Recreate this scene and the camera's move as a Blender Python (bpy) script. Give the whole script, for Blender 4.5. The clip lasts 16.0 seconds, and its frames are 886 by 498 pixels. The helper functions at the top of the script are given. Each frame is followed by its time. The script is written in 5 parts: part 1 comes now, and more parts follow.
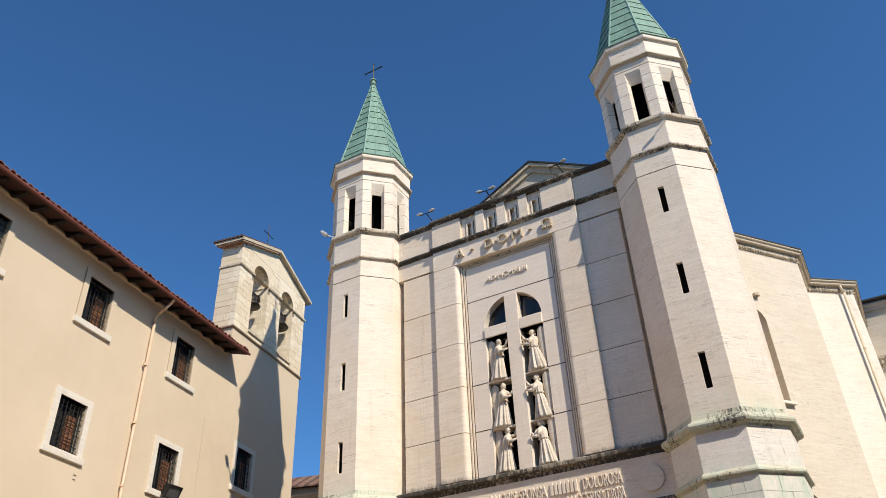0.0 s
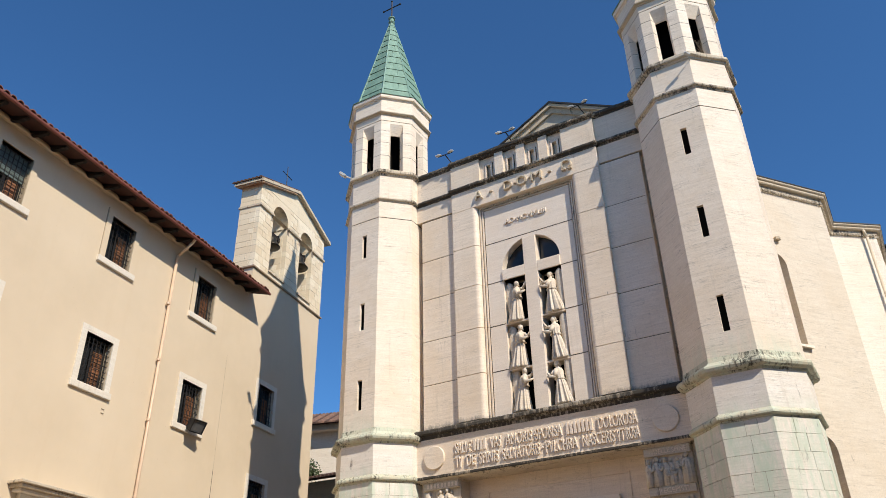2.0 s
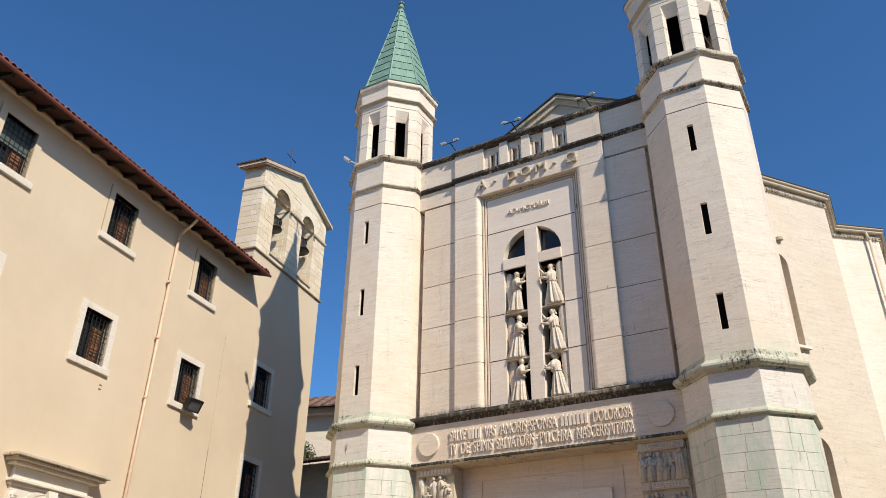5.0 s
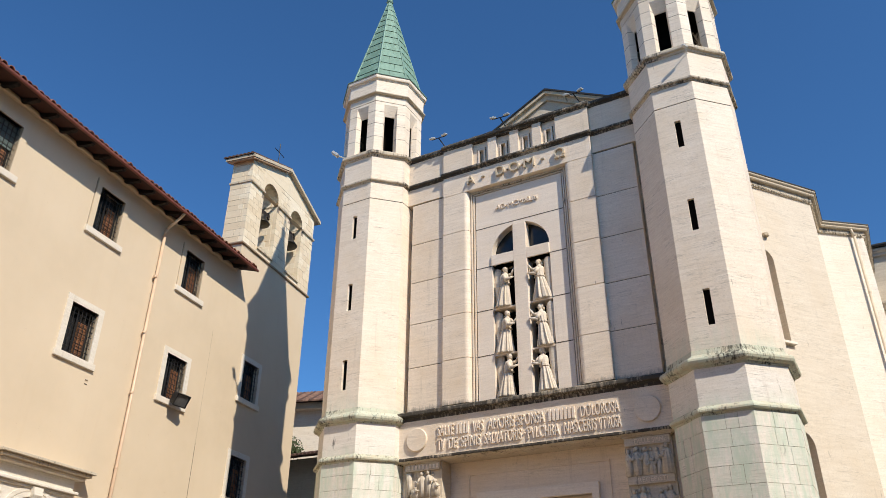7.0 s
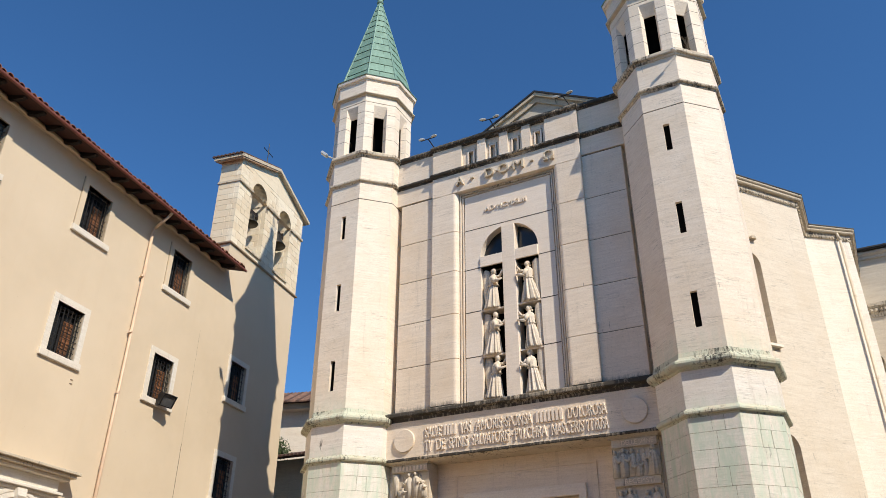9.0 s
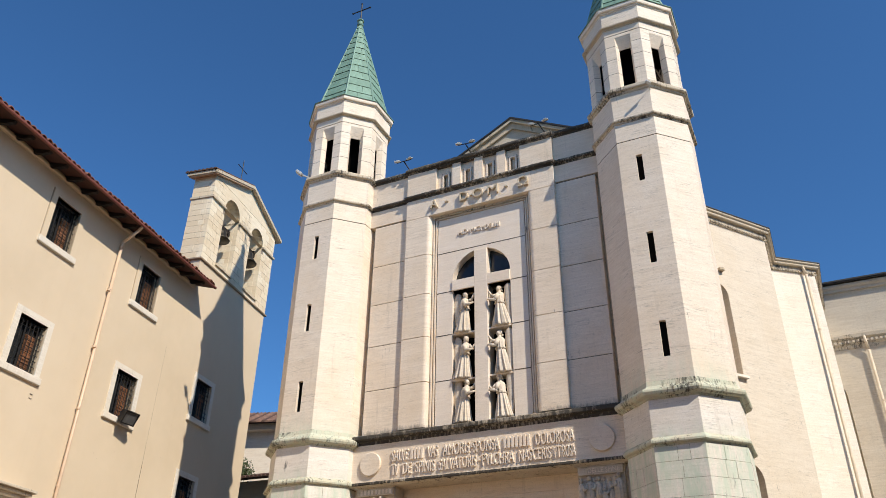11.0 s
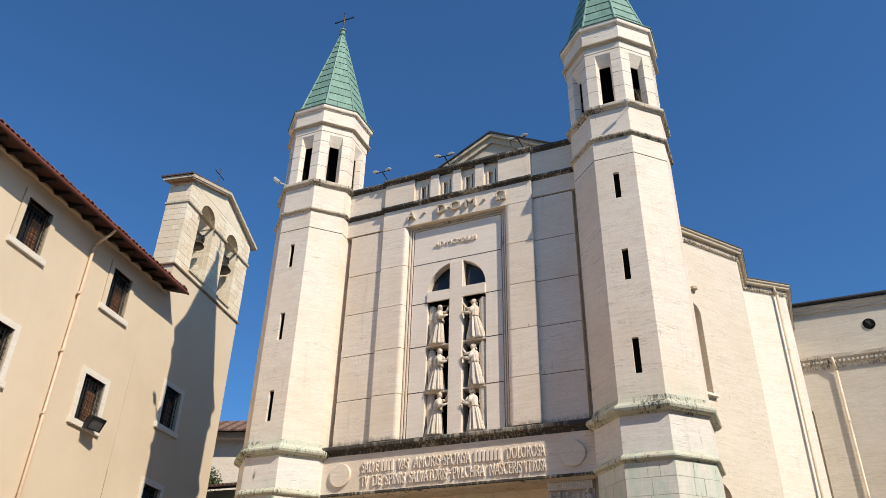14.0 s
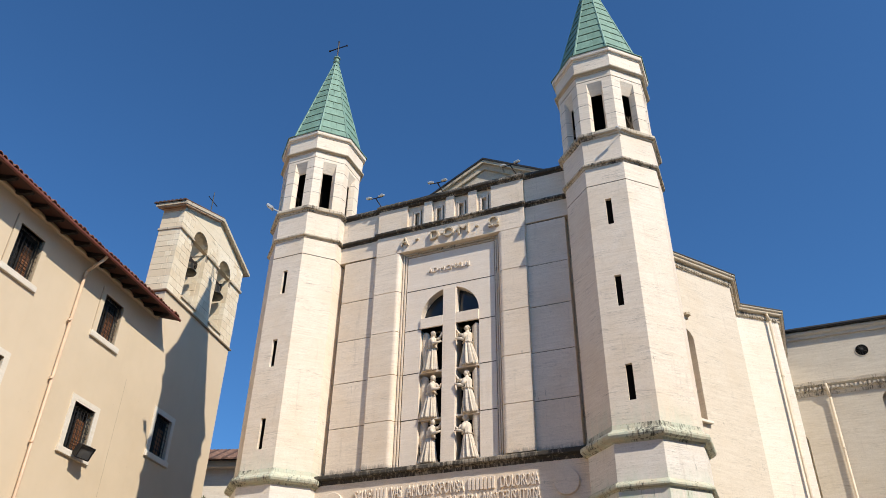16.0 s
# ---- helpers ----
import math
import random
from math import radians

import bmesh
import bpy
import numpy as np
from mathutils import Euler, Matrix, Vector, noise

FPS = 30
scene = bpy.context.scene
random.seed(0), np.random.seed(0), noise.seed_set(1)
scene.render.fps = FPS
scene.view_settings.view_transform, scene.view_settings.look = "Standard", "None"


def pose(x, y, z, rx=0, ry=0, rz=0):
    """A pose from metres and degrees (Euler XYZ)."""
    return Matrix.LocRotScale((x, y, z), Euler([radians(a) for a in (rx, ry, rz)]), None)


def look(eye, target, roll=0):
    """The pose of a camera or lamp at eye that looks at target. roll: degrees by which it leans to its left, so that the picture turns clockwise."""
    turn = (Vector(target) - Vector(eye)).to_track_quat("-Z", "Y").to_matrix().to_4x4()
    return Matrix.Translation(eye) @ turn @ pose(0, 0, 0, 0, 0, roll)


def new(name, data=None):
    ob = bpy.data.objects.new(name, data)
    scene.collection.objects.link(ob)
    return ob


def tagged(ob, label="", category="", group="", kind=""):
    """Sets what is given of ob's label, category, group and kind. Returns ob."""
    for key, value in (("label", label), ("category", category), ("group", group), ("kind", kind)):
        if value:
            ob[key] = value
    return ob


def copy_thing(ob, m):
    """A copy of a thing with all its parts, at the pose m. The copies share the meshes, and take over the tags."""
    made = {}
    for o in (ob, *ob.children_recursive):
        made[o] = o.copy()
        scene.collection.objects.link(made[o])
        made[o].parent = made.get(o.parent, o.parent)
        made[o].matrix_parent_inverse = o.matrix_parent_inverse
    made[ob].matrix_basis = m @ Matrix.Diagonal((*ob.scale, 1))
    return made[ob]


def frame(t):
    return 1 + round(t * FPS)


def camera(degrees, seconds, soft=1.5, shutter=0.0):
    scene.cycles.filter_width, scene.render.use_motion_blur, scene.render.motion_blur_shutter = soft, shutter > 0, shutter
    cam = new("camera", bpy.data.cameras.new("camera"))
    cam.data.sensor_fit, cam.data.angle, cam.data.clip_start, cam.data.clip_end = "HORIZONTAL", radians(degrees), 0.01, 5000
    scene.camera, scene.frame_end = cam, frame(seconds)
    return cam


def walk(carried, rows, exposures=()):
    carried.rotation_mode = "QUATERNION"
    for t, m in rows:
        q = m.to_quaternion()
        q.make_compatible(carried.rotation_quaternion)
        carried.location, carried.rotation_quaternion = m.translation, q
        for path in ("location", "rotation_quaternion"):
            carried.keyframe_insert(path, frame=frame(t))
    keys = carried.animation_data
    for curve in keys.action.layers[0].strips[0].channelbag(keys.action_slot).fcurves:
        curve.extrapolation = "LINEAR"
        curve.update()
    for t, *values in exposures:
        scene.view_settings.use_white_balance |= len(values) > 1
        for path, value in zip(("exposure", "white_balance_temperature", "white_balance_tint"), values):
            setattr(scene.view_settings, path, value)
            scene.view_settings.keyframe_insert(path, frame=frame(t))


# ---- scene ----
cam = camera(59.85, 16.0, soft=0.55)
walk(cam, [
    (0, pose(8.162, -19.289, 1.6, 123.699, 2.158, 29.916)),
    (0.5, pose(8.162, -19.289, 1.6, 122.915, 1.576, 32.287)),
    (1, pose(8.162, -19.289, 1.6, 122.307, 1.774, 32.851)),
    (1.5, pose(8.162, -19.289, 1.6, 120.902, 1.247, 31.723)),
    (2, pose(8.162, -19.289, 1.6, 119.399, 1.174, 30.923)),
    (2.5, pose(8.162, -19.289, 1.6, 119.792, 0.195, 30.747)),
    (3, pose(8.162, -19.289, 1.6, 119.352, -0.234, 31.182)),
    (3.5, pose(8.162, -19.289, 1.6, 118.856, -0.057, 31.637)),
    (4, pose(8.162, -19.289, 1.6, 118.636, -0.133, 31.371)),
    (6.5, pose(8.162, -19.289, 1.6, 118.370, -0.994, 28.426)),
    (7, pose(8.162, -19.289, 1.6, 118.164, -0.357, 29.211)),
    (7.5, pose(8.162, -19.289, 1.6, 118.407, -0.245, 29.329)),
    (8, pose(8.162, -19.289, 1.6, 118.398, -0.208, 29.132)),
    (8.5, pose(8.162, -19.289, 1.6, 118.148, -0.204, 28.783)),
    (11, pose(8.162, -19.289, 1.6, 119.976, -0.768, 25.709)),
    (11.5, pose(8.162, -19.289, 1.6, 120.343, -0.915, 25.072)),
    (12, pose(8.162, -19.289, 1.6, 120.566, -1.147, 24.423)),
    (12.5, pose(8.162, -19.289, 1.6, 120.946, -1.364, 24.501)),
    (13, pose(8.162, -19.289, 1.6, 121.065, -1.354, 24.101)),
    (13.5, pose(8.162, -19.289, 1.6, 120.584, -1.204, 23.894)),
    (14, pose(8.162, -19.289, 1.6, 120.904, -1.213, 23.404)),
    (14.5, pose(8.162, -19.289, 1.6, 121.674, -1.439, 22.707)),
    (15, pose(8.162, -19.289, 1.6, 122.493, -1.342, 22.710)),
    (15.5, pose(8.162, -19.289, 1.6, 122.895, -0.643, 22.523)),
    (16, pose(8.162, -19.289, 1.6, 122.863, -0.928, 22.984)),
])

# ---- world, sun ----
SUN_EL, SUN_AZ = 41.0, 65.0  # azimuth measured from the front of the church towards its right
to_sun = Vector((math.sin(radians(SUN_AZ)) * math.cos(radians(SUN_EL)), -math.cos(radians(SUN_AZ)) * math.cos(radians(SUN_EL)), math.sin(radians(SUN_EL))))
world = bpy.data.worlds.new("sky")
scene.world = world
world.use_nodes = True
wn = world.node_tree.nodes
sky = wn.new("ShaderNodeTexSky")
sky.sky_type, sky.sun_disc = "NISHITA", False
sky.sun_elevation, sky.sun_rotation = radians(SUN_EL), radians(180 - SUN_AZ)
sky.altitude, sky.air_density, sky.dust_density, sky.ozone_density = 650, 1.0, 1.0, 6.0
tint = wn.new("ShaderNodeMix")
tint.data_type, tint.blend_type = "RGBA", "MULTIPLY"
tint.inputs[0].default_value, tint.inputs[7].default_value = 1.0, (0.65, 1.06, 1.30, 1)
world.node_tree.links.new(sky.outputs[0], tint.inputs[6])
world.node_tree.links.new(tint.outputs[2], wn["Background"].inputs[0])
wn["Background"].inputs[1].default_value = 0.112
sun_data = bpy.data.lights.new("sun", "SUN")
sun_data.energy, sun_data.angle, sun_data.color = 5.2, radians(0.53), (1.0, 0.90, 0.765)
sun = new("sun", sun_data)
sun.matrix_world = look(to_sun * 60, (0, 0, 0))
scene.view_settings.exposure = 0.0

# ---- materials ----


def nodes_of(name, rough=0.8):
    m = bpy.data.materials.new(name)
    m.use_nodes = True
    t = m.node_tree
    b = t.nodes["Principled BSDF"]
    b.inputs["Roughness"].default_value = rough
    return m, t, b


def nd(t, kind, **kw):
    n = t.nodes.new(kind)
    for k, v in kw.items():
        n.inputs[k.replace("_", " ")].default_value = v
    return n


def mix(t, fac, a, b, mode="MIX"):
    n = t.nodes.new("ShaderNodeMix")
    n.data_type, n.blend_type = "RGBA", mode
    for sock, v in ((n.inputs[0], fac), (n.inputs[6], a), (n.inputs[7], b)):
        if isinstance(v, bpy.types.NodeSocket):
            t.links.new(v, sock)
        elif isinstance(v, (int, float)):
            sock.default_value = v
        else:
            sock.default_value = (*v, 1)
    return n.outputs[2]


def ramp(t, src, lo, hi, a=0.0, b=1.0):
    n = t.nodes.new("ShaderNodeMapRange")
    n.inputs[1].default_value, n.inputs[2].default_value, n.inputs[3].default_value, n.inputs[4].default_value = lo, hi, a, b
    t.links.new(src, n.inputs[0])
    return n.outputs[0]


def mul(t, a, b, op="MULTIPLY"):
    n = t.nodes.new("ShaderNodeMath")
    n.operation = op
    for i, v in enumerate((a, b)):
        if isinstance(v, bpy.types.NodeSocket):
            t.links.new(v, n.inputs[i])
        else:
            n.inputs[i].default_value = v
    return n.outputs[0]


def coords(t, scale=(1, 1, 1), world_space=True):
    m = t.nodes.new("ShaderNodeMapping")
    m.inputs["Scale"].default_value = scale
    if world_space:
        g = t.nodes.new("ShaderNodeNewGeometry")
        t.links.new(g.outputs["Position"], m.inputs[0])
    else:
        g = t.nodes.new("ShaderNodeTexCoord")
        t.links.new(g.outputs["Object"], m.inputs[0])
    return m.outputs[0]


def noise_of(t, vec, scale, detail=5.0, rough=0.6):
    n = nd(t, "ShaderNodeTexNoise", Scale=scale, Detail=detail, Roughness=rough)
    t.links.new(vec, n.inputs["Vector"])
    return n.outputs[0]


def height_of(t):
    g = t.nodes.new("ShaderNodeNewGeometry")
    s = t.nodes.new("ShaderNodeSeparateXYZ")
    t.links.new(g.outputs["Position"], s.inputs[0])
    return s.outputs[2]


def bump(t, b, src, strength, dist):
    n = nd(t, "ShaderNodeBump", Strength=strength, Distance=dist)
    t.links.new(src, n.inputs["Height"])
    t.links.new(n.outputs[0], b.inputs["Normal"])


def stone(name, light, dark, bed=1.0, soot=0.0, green=(), spread=0.35, rough=0.75, blotch=0.35, foot=()):
    """Travertine: short horizontal beds, pores, cloudy tone; soot: black lichen share; green: copper wash between two heights;
    foot: heights between which black splash stains stand on a ledge."""
    m, t, b = nodes_of(name, rough)
    beds = noise_of(t, coords(t, (0.9, 0.9, 11.0)), 1.5, 6, 0.65)
    fine = noise_of(t, coords(t, (1.6, 1.6, 24.0)), 1.7, 6, 0.72)
    veins = noise_of(t, coords(t, (1.3, 1.3, 17.0)), 2.6, 4, 0.6)
    cloud = noise_of(t, coords(t), 0.7, 5, 0.6)
    grain = noise_of(t, coords(t), 24.0, 4, 0.7)
    col = mix(t, ramp(t, beds, 0.32, 0.68), light, dark)
    patch = ramp(t, noise_of(t, coords(t, (1.0, 1.0, 2.5)), 1.1, 4, 0.6), 0.42, 0.62)
    col = mix(t, mul(t, patch, ramp(t, veins, 0.56, 0.70, 0.0, 0.80 * bed)), col, [c * 0.58 for c in dark])
    col = mix(t, mul(t, patch, ramp(t, fine, 0.54, 0.68, 0.0, 0.95 * bed)), col, [c * 0.40 for c in dark])
    col = mix(t, ramp(t, cloud, 0.45, 0.72, 0.0, blotch), col, (light[0] * 0.82, light[1] * 0.73, light[2] * 0.60))
    col = mix(t, ramp(t, grain, 0.42, 0.75, 0.0, 0.42), col, [c * 0.72 for c in dark])
    rnd = t.nodes.new("ShaderNodeObjectInfo").outputs["Random"]
    col = mix(t, ramp(t, rnd, 0, 1, 0.0, spread), col, (light[0] * 0.74, light[1] * 0.66, light[2] * 0.56))
    pits = noise_of(t, coords(t, (3, 3, 8)), 6.0, 4, 0.65)
    col = mix(t, ramp(t, pits, 0.64, 0.72, 0.0, 0.5), col, (0.25, 0.19, 0.14))
    streak = noise_of(t, coords(t, (3.5, 3.5, 0.22)), 1.6, 6, 0.65)
    col = mix(t, ramp(t, streak, 0.60, 0.80, 0.0, 0.40), col, (0.34, 0.28, 0.21))
    if foot:
        z = height_of(t)
        band = mul(t, ramp(t, z, foot[0], foot[1], 1.0, 0.0), ramp(t, z, foot[0] - 0.2, foot[0] - 0.15))
        splash = noise_of(t, coords(t, (3.0, 3.0, 1.2)), 3.0, 8, 0.75)
        col = mix(t, ramp(t, mul(t, band, splash), 0.30, 0.52, 0.0, 0.75), col, (0.12, 0.105, 0.085))
    if green:
        z = height_of(t)
        band = mul(t, ramp(t, z, green[0], green[0] + 0.05), ramp(t, z, green[1], green[2], 1.0, 0.0))
        wash = noise_of(t, coords(t, (2.6, 2.6, 0.5)), 1.9, 7, 0.7)
        col = mix(t, mul(t, band, ramp(t, wash, 0.36, 0.62, 0.0, green[3])), col, (0.52, 0.59, 0.47))
    if soot:
        runs = noise_of(t, coords(t, (6.0, 6.0, 0.9)), 2.4, 8, 0.7)
        broad = noise_of(t, coords(t), 0.9, 4, 0.6)
        spots = mix(t, 0.42, runs, broad)
        col = mix(t, ramp(t, spots, 0.64 - 0.24 * soot, 0.72 - 0.20 * soot, 0.0, 0.94), col, (0.026, 0.023, 0.019))
        crust = noise_of(t, coords(t, (4.0, 4.0, 2.0)), 8.0, 6, 0.75)
        col = mix(t, ramp(t, crust, 0.60, 0.72, 0.0, min(0.8, soot)), col, (0.06, 0.052, 0.042))
        lichen = noise_of(t, coords(t), 9.0, 6, 0.7)
        col = mix(t, ramp(t, lichen, 0.60, 0.70, 0.0, 0.3), col, (0.33, 0.29, 0.19))
    t.links.new(col, b.inputs["Base Color"])
    bump(t, b, mix(t, 0.6, fine, pits), 0.28, 0.015)
    return m


def plain(name, col, rough=0.6, metal=0.0, vary=0.2, scale=3.0, grain=(1, 1, 1), bumps=0.15):
    m, t, b = nodes_of(name, rough)
    b.inputs["Metallic"].default_value = metal
    n1, n2 = noise_of(t, coords(t, grain), scale, 6, 0.65), noise_of(t, coords(t, grain), scale * 8, 4, 0.6)
    c = mix(t, ramp(t, n1, 0.3, 0.7, 0.0, 1.0), [x * (1 - vary) for x in col], [min(1, x * (1 + vary)) for x in col])
    c = mix(t, ramp(t, n2, 0.5, 0.75, 0.0, vary), c, [x * 0.55 for x in col])
    rnd = t.nodes.new("ShaderNodeObjectInfo").outputs["Random"]
    c = mix(t, ramp(t, rnd, 0, 1, 0.0, vary), c, [x * 0.6 for x in col])
    t.links.new(c, b.inputs["Base Color"])
    bump(t, b, n2, bumps, 0.01)
    return m


TRAV = stone("travertine", (0.89, 0.795, 0.675), (0.77, 0.665, 0.54), 1.0, soot=0.03, blotch=0.5, green=(8.05, 8.15, 8.9, 0.5), spread=0.12)
TRAV_LOW = stone("washed_travertine", (0.85, 0.80, 0.73), (0.74, 0.68, 0.60), 1.0, soot=0.14, green=(1.0, 6.5, 7.2, 0.9), spread=0.25)
SLAB = stone("smooth_limestone", (0.90, 0.785, 0.645), (0.76, 0.645, 0.515), 0.7, soot=0.10, spread=0.28, blotch=0.55, rough=0.6, foot=(8.12, 8.50))
PANEL = stone("pale_limestone", (0.89, 0.785, 0.665), (0.79, 0.685, 0.565), 0.35, spread=0.15, rough=0.6)
SOOTY = stone("sooty_travertine", (0.60, 0.53, 0.42), (0.46, 0.40, 0.31), 1.0, soot=1.12, rough=0.9)
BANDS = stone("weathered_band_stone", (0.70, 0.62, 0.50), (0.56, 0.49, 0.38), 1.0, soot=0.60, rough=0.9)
WORN = stone("lichened_travertine", (0.66, 0.58, 0.45), (0.52, 0.44, 0.33), 1.0, soot=0.35, rough=0.9)
MOSSY = stone("copper_washed_cornice", (0.68, 0.64, 0.51), (0.52, 0.48, 0.36), 0.8, soot=0.50, green=(0.0, 20, 21, 0.65), rough=0.9)
CARVED = stone("carved_limestone", (0.80, 0.72, 0.60), (0.62, 0.53, 0.42), 0.12, soot=0.25, spread=0.12, blotch=0.6, rough=0.7)
RELIEF = stone("grimy_carved_stone", (0.72, 0.65, 0.54), (0.56, 0.49, 0.39), 0.4, soot=0.40, rough=0.85)
GABLE = stone("rough_white_ashlar", (0.92, 0.83, 0.66), (0.80, 0.70, 0.52), 0.8, soot=0.10, spread=0.80, blotch=0.7, rough=0.85)
WHITE = stone("white_window_stone", (0.80, 0.75, 0.66), (0.70, 0.64, 0.54), 0.35, spread=0.1)
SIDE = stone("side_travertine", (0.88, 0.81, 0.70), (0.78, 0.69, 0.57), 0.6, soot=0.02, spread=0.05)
SIDE_DARK = stone("dull_side_travertine", (0.76, 0.68, 0.56), (0.66, 0.57, 0.45), 0.8, soot=0.03, spread=0.05)
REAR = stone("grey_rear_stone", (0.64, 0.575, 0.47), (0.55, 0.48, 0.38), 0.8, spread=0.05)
BASE_BAND = stone("brown_weathered_string", (0.42, 0.33, 0.23), (0.31, 0.24, 0.17), 0.6, soot=0.35, rough=0.9)
MORTAR = plain("pale_mortar", (0.30, 0.245, 0.185), 0.95)
# Dark mortar of the joints; also paints the shade in narrow grooves.
JOINT_SHADE = plain("joint_mortar", (0.085, 0.066, 0.048), 0.95)
# Near-black without highlight: the shade of interiors put into the colour.
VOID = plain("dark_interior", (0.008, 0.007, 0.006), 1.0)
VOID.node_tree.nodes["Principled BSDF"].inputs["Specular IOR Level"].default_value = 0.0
IRON = plain("wrought_iron", (0.035, 0.032, 0.030), 0.55, 0.6)
BRONZE = plain("bell_bronze", (0.05, 0.045, 0.035), 0.45, 0.8)
LEAD = plain("dark_roof_sheet", (0.022, 0.020, 0.019), 0.6)
WOOD_DARK = plain("rafter_wood", (0.016, 0.010, 0.008), 0.8, grain=(3, 3, 1))
# Red-brown, darkened to carry the shade under the eaves.
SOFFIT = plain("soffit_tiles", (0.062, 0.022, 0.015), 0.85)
FASCIA = plain("red_gutter_paint", (0.20, 0.060, 0.040), 0.55)
TILE = plain("terracotta_tile", (0.27, 0.115, 0.072), 0.85, vary=0.45)
TILE_BROWN = plain("brown_weathered_tile", (0.20, 0.115, 0.080), 0.9, vary=0.5)
TILE_OLD = plain("blackened_tile", (0.095, 0.052, 0.038), 0.9, vary=0.5)
BRICK_EAVE = plain("eaves_brick", (0.50, 0.33, 0.21), 0.85, vary=0.3)
SHUTTER = plain("shutter_wood", (0.29, 0.125, 0.055), 0.6, vary=0.3)
BLIND = plain("grey_green_blind", (0.13, 0.17, 0.16), 0.5, vary=0.15)
PIPE_CREAM = plain("cream_pipe_paint", (0.70, 0.58, 0.43), 0.5, vary=0.15)
PIPE = plain("peach_pipe_paint", (0.66, 0.48, 0.33), 0.45, vary=0.12)
LAMP_GREY = plain("lamp_housing", (0.55, 0.55, 0.53), 0.4, 0.3, vary=0.1)
LAMP_GLASS = plain("dull_lamp_glass", (0.10, 0.10, 0.10), 0.25, vary=0.3)
LEAF = plain("leaf", (0.055, 0.085, 0.025), 0.6, vary=0.5, scale=5)
TWIG = plain("twig", (0.12, 0.085, 0.05), 0.9)
PAVING = plain("piazza_stone", (0.225, 0.160, 0.102), 0.85, vary=0.18, scale=0.4)


def plaster():
    m, t, b = nodes_of("cream_plaster", 0.9)
    big, mid = noise_of(t, coords(t), 0.28, 4, 0.6), noise_of(t, coords(t), 2.4, 6, 0.6)
    run = noise_of(t, coords(t, (2.5, 2.5, 0.16)), 1.3, 5, 0.6)
    c = mix(t, ramp(t, big, 0.35, 0.68), (0.668, 0.553, 0.401), (0.608, 0.496, 0.350))
    c = mix(t, ramp(t, mid, 0.45, 0.75, 0.0, 0.35), c, (0.678, 0.548, 0.393))
    c = mix(t, ramp(t, run, 0.56, 0.78, 0.0, 0.30), c, (0.60, 0.47, 0.32))
    specks = noise_of(t, coords(t), 14.0, 2, 0.5)
    c = mix(t, ramp(t, specks, 0.73, 0.78, 0.0, 0.4), c, (0.45, 0.33, 0.22))
    t.links.new(c, b.inputs["Base Color"])
    bump(t, b, noise_of(t, coords(t), 30, 4, 0.6), 0.2, 0.008)
    return m


def copper():
    m, t, b = nodes_of("green_copper", 0.7)
    runs = noise_of(t, coords(t, (5, 5, 0.7)), 1.5, 6, 0.65)
    spots = noise_of(t, coords(t), 3.0, 6, 0.7)
    c = mix(t, ramp(t, runs, 0.3, 0.7), (0.140, 0.250, 0.190), (0.235, 0.375, 0.290))
    c = mix(t, ramp(t, spots, 0.55, 0.75, 0.0, 0.6), c, (0.075, 0.15, 0.115))
    rnd = t.nodes.new("ShaderNodeObjectInfo").outputs["Random"]
    c = mix(t, ramp(t, rnd, 0, 1, 0.0, 0.45), c, (0.11, 0.20, 0.15))
    t.links.new(c, b.inputs["Base Color"])
    bump(t, b, spots, 0.2, 0.01)
    return m


def glass_dark():
    m, t, b = nodes_of("dark_window_glass", 0.12)
    n = noise_of(t, coords(t), 2.0, 3, 0.5)
    t.links.new(mix(t, n, (0.012, 0.014, 0.016), (0.035, 0.038, 0.040)), b.inputs["Base Color"])
    return m


PLASTER, COPPER, GLASS = plaster(), copper(), glass_dark()
SEAM = plain("copper_seam_shadow", (0.04, 0.075, 0.055), 0.8)
COPPER_RIB = plain("copper_rib", (0.20, 0.33, 0.26), 0.6, vary=0.3)

# ---- building helpers ----


def part(name, bm, material, parent=None, label="", smooth=False, m=None):
    """One mesh object from a bmesh, under a parent or on its own."""
    bmesh.ops.recalc_face_normals(bm, faces=bm.faces)
    me = bpy.data.meshes.new(name)
    bm.to_mesh(me)
    bm.free()
    for p in me.polygons:
        p.use_smooth = smooth
    me.materials.append(material)
    ob = new(name, me)
    if parent is not None:
        ob.parent = parent
    if m is not None:
        ob.matrix_basis = m
    if label:
        tagged(ob, label)
    return ob


def thing(name, label, category, m=None, group="", kind=""):
    ob = new(name)
    if m is not None:
        ob.matrix_basis = m
    return tagged(ob, label, category, group, kind)


def box(bm, x0, x1, y0, y1, z0, z1, skip=""):
    v = [bm.verts.new((x, y, z)) for z in (z0, z1) for y in (y0, y1) for x in (x0, x1)]
    faces = {"b": (0, 2, 3, 1), "t": (4, 5, 7, 6), "f": (0, 1, 5, 4), "k": (2, 6, 7, 3), "l": (0, 4, 6, 2), "r": (1, 3, 7, 5)}
    for k, f in faces.items():
        if k not in skip:
            bm.faces.new([v[i] for i in f])
    return v


def one_box(*a):
    bm = bmesh.new()
    box(bm, *a)
    return bm


def bevelled(bm, w, seg=2):
    bmesh.ops.bevel(bm, geom=list(bm.edges), offset=w, segments=seg, affect="EDGES", profile=0.6)
    return bm


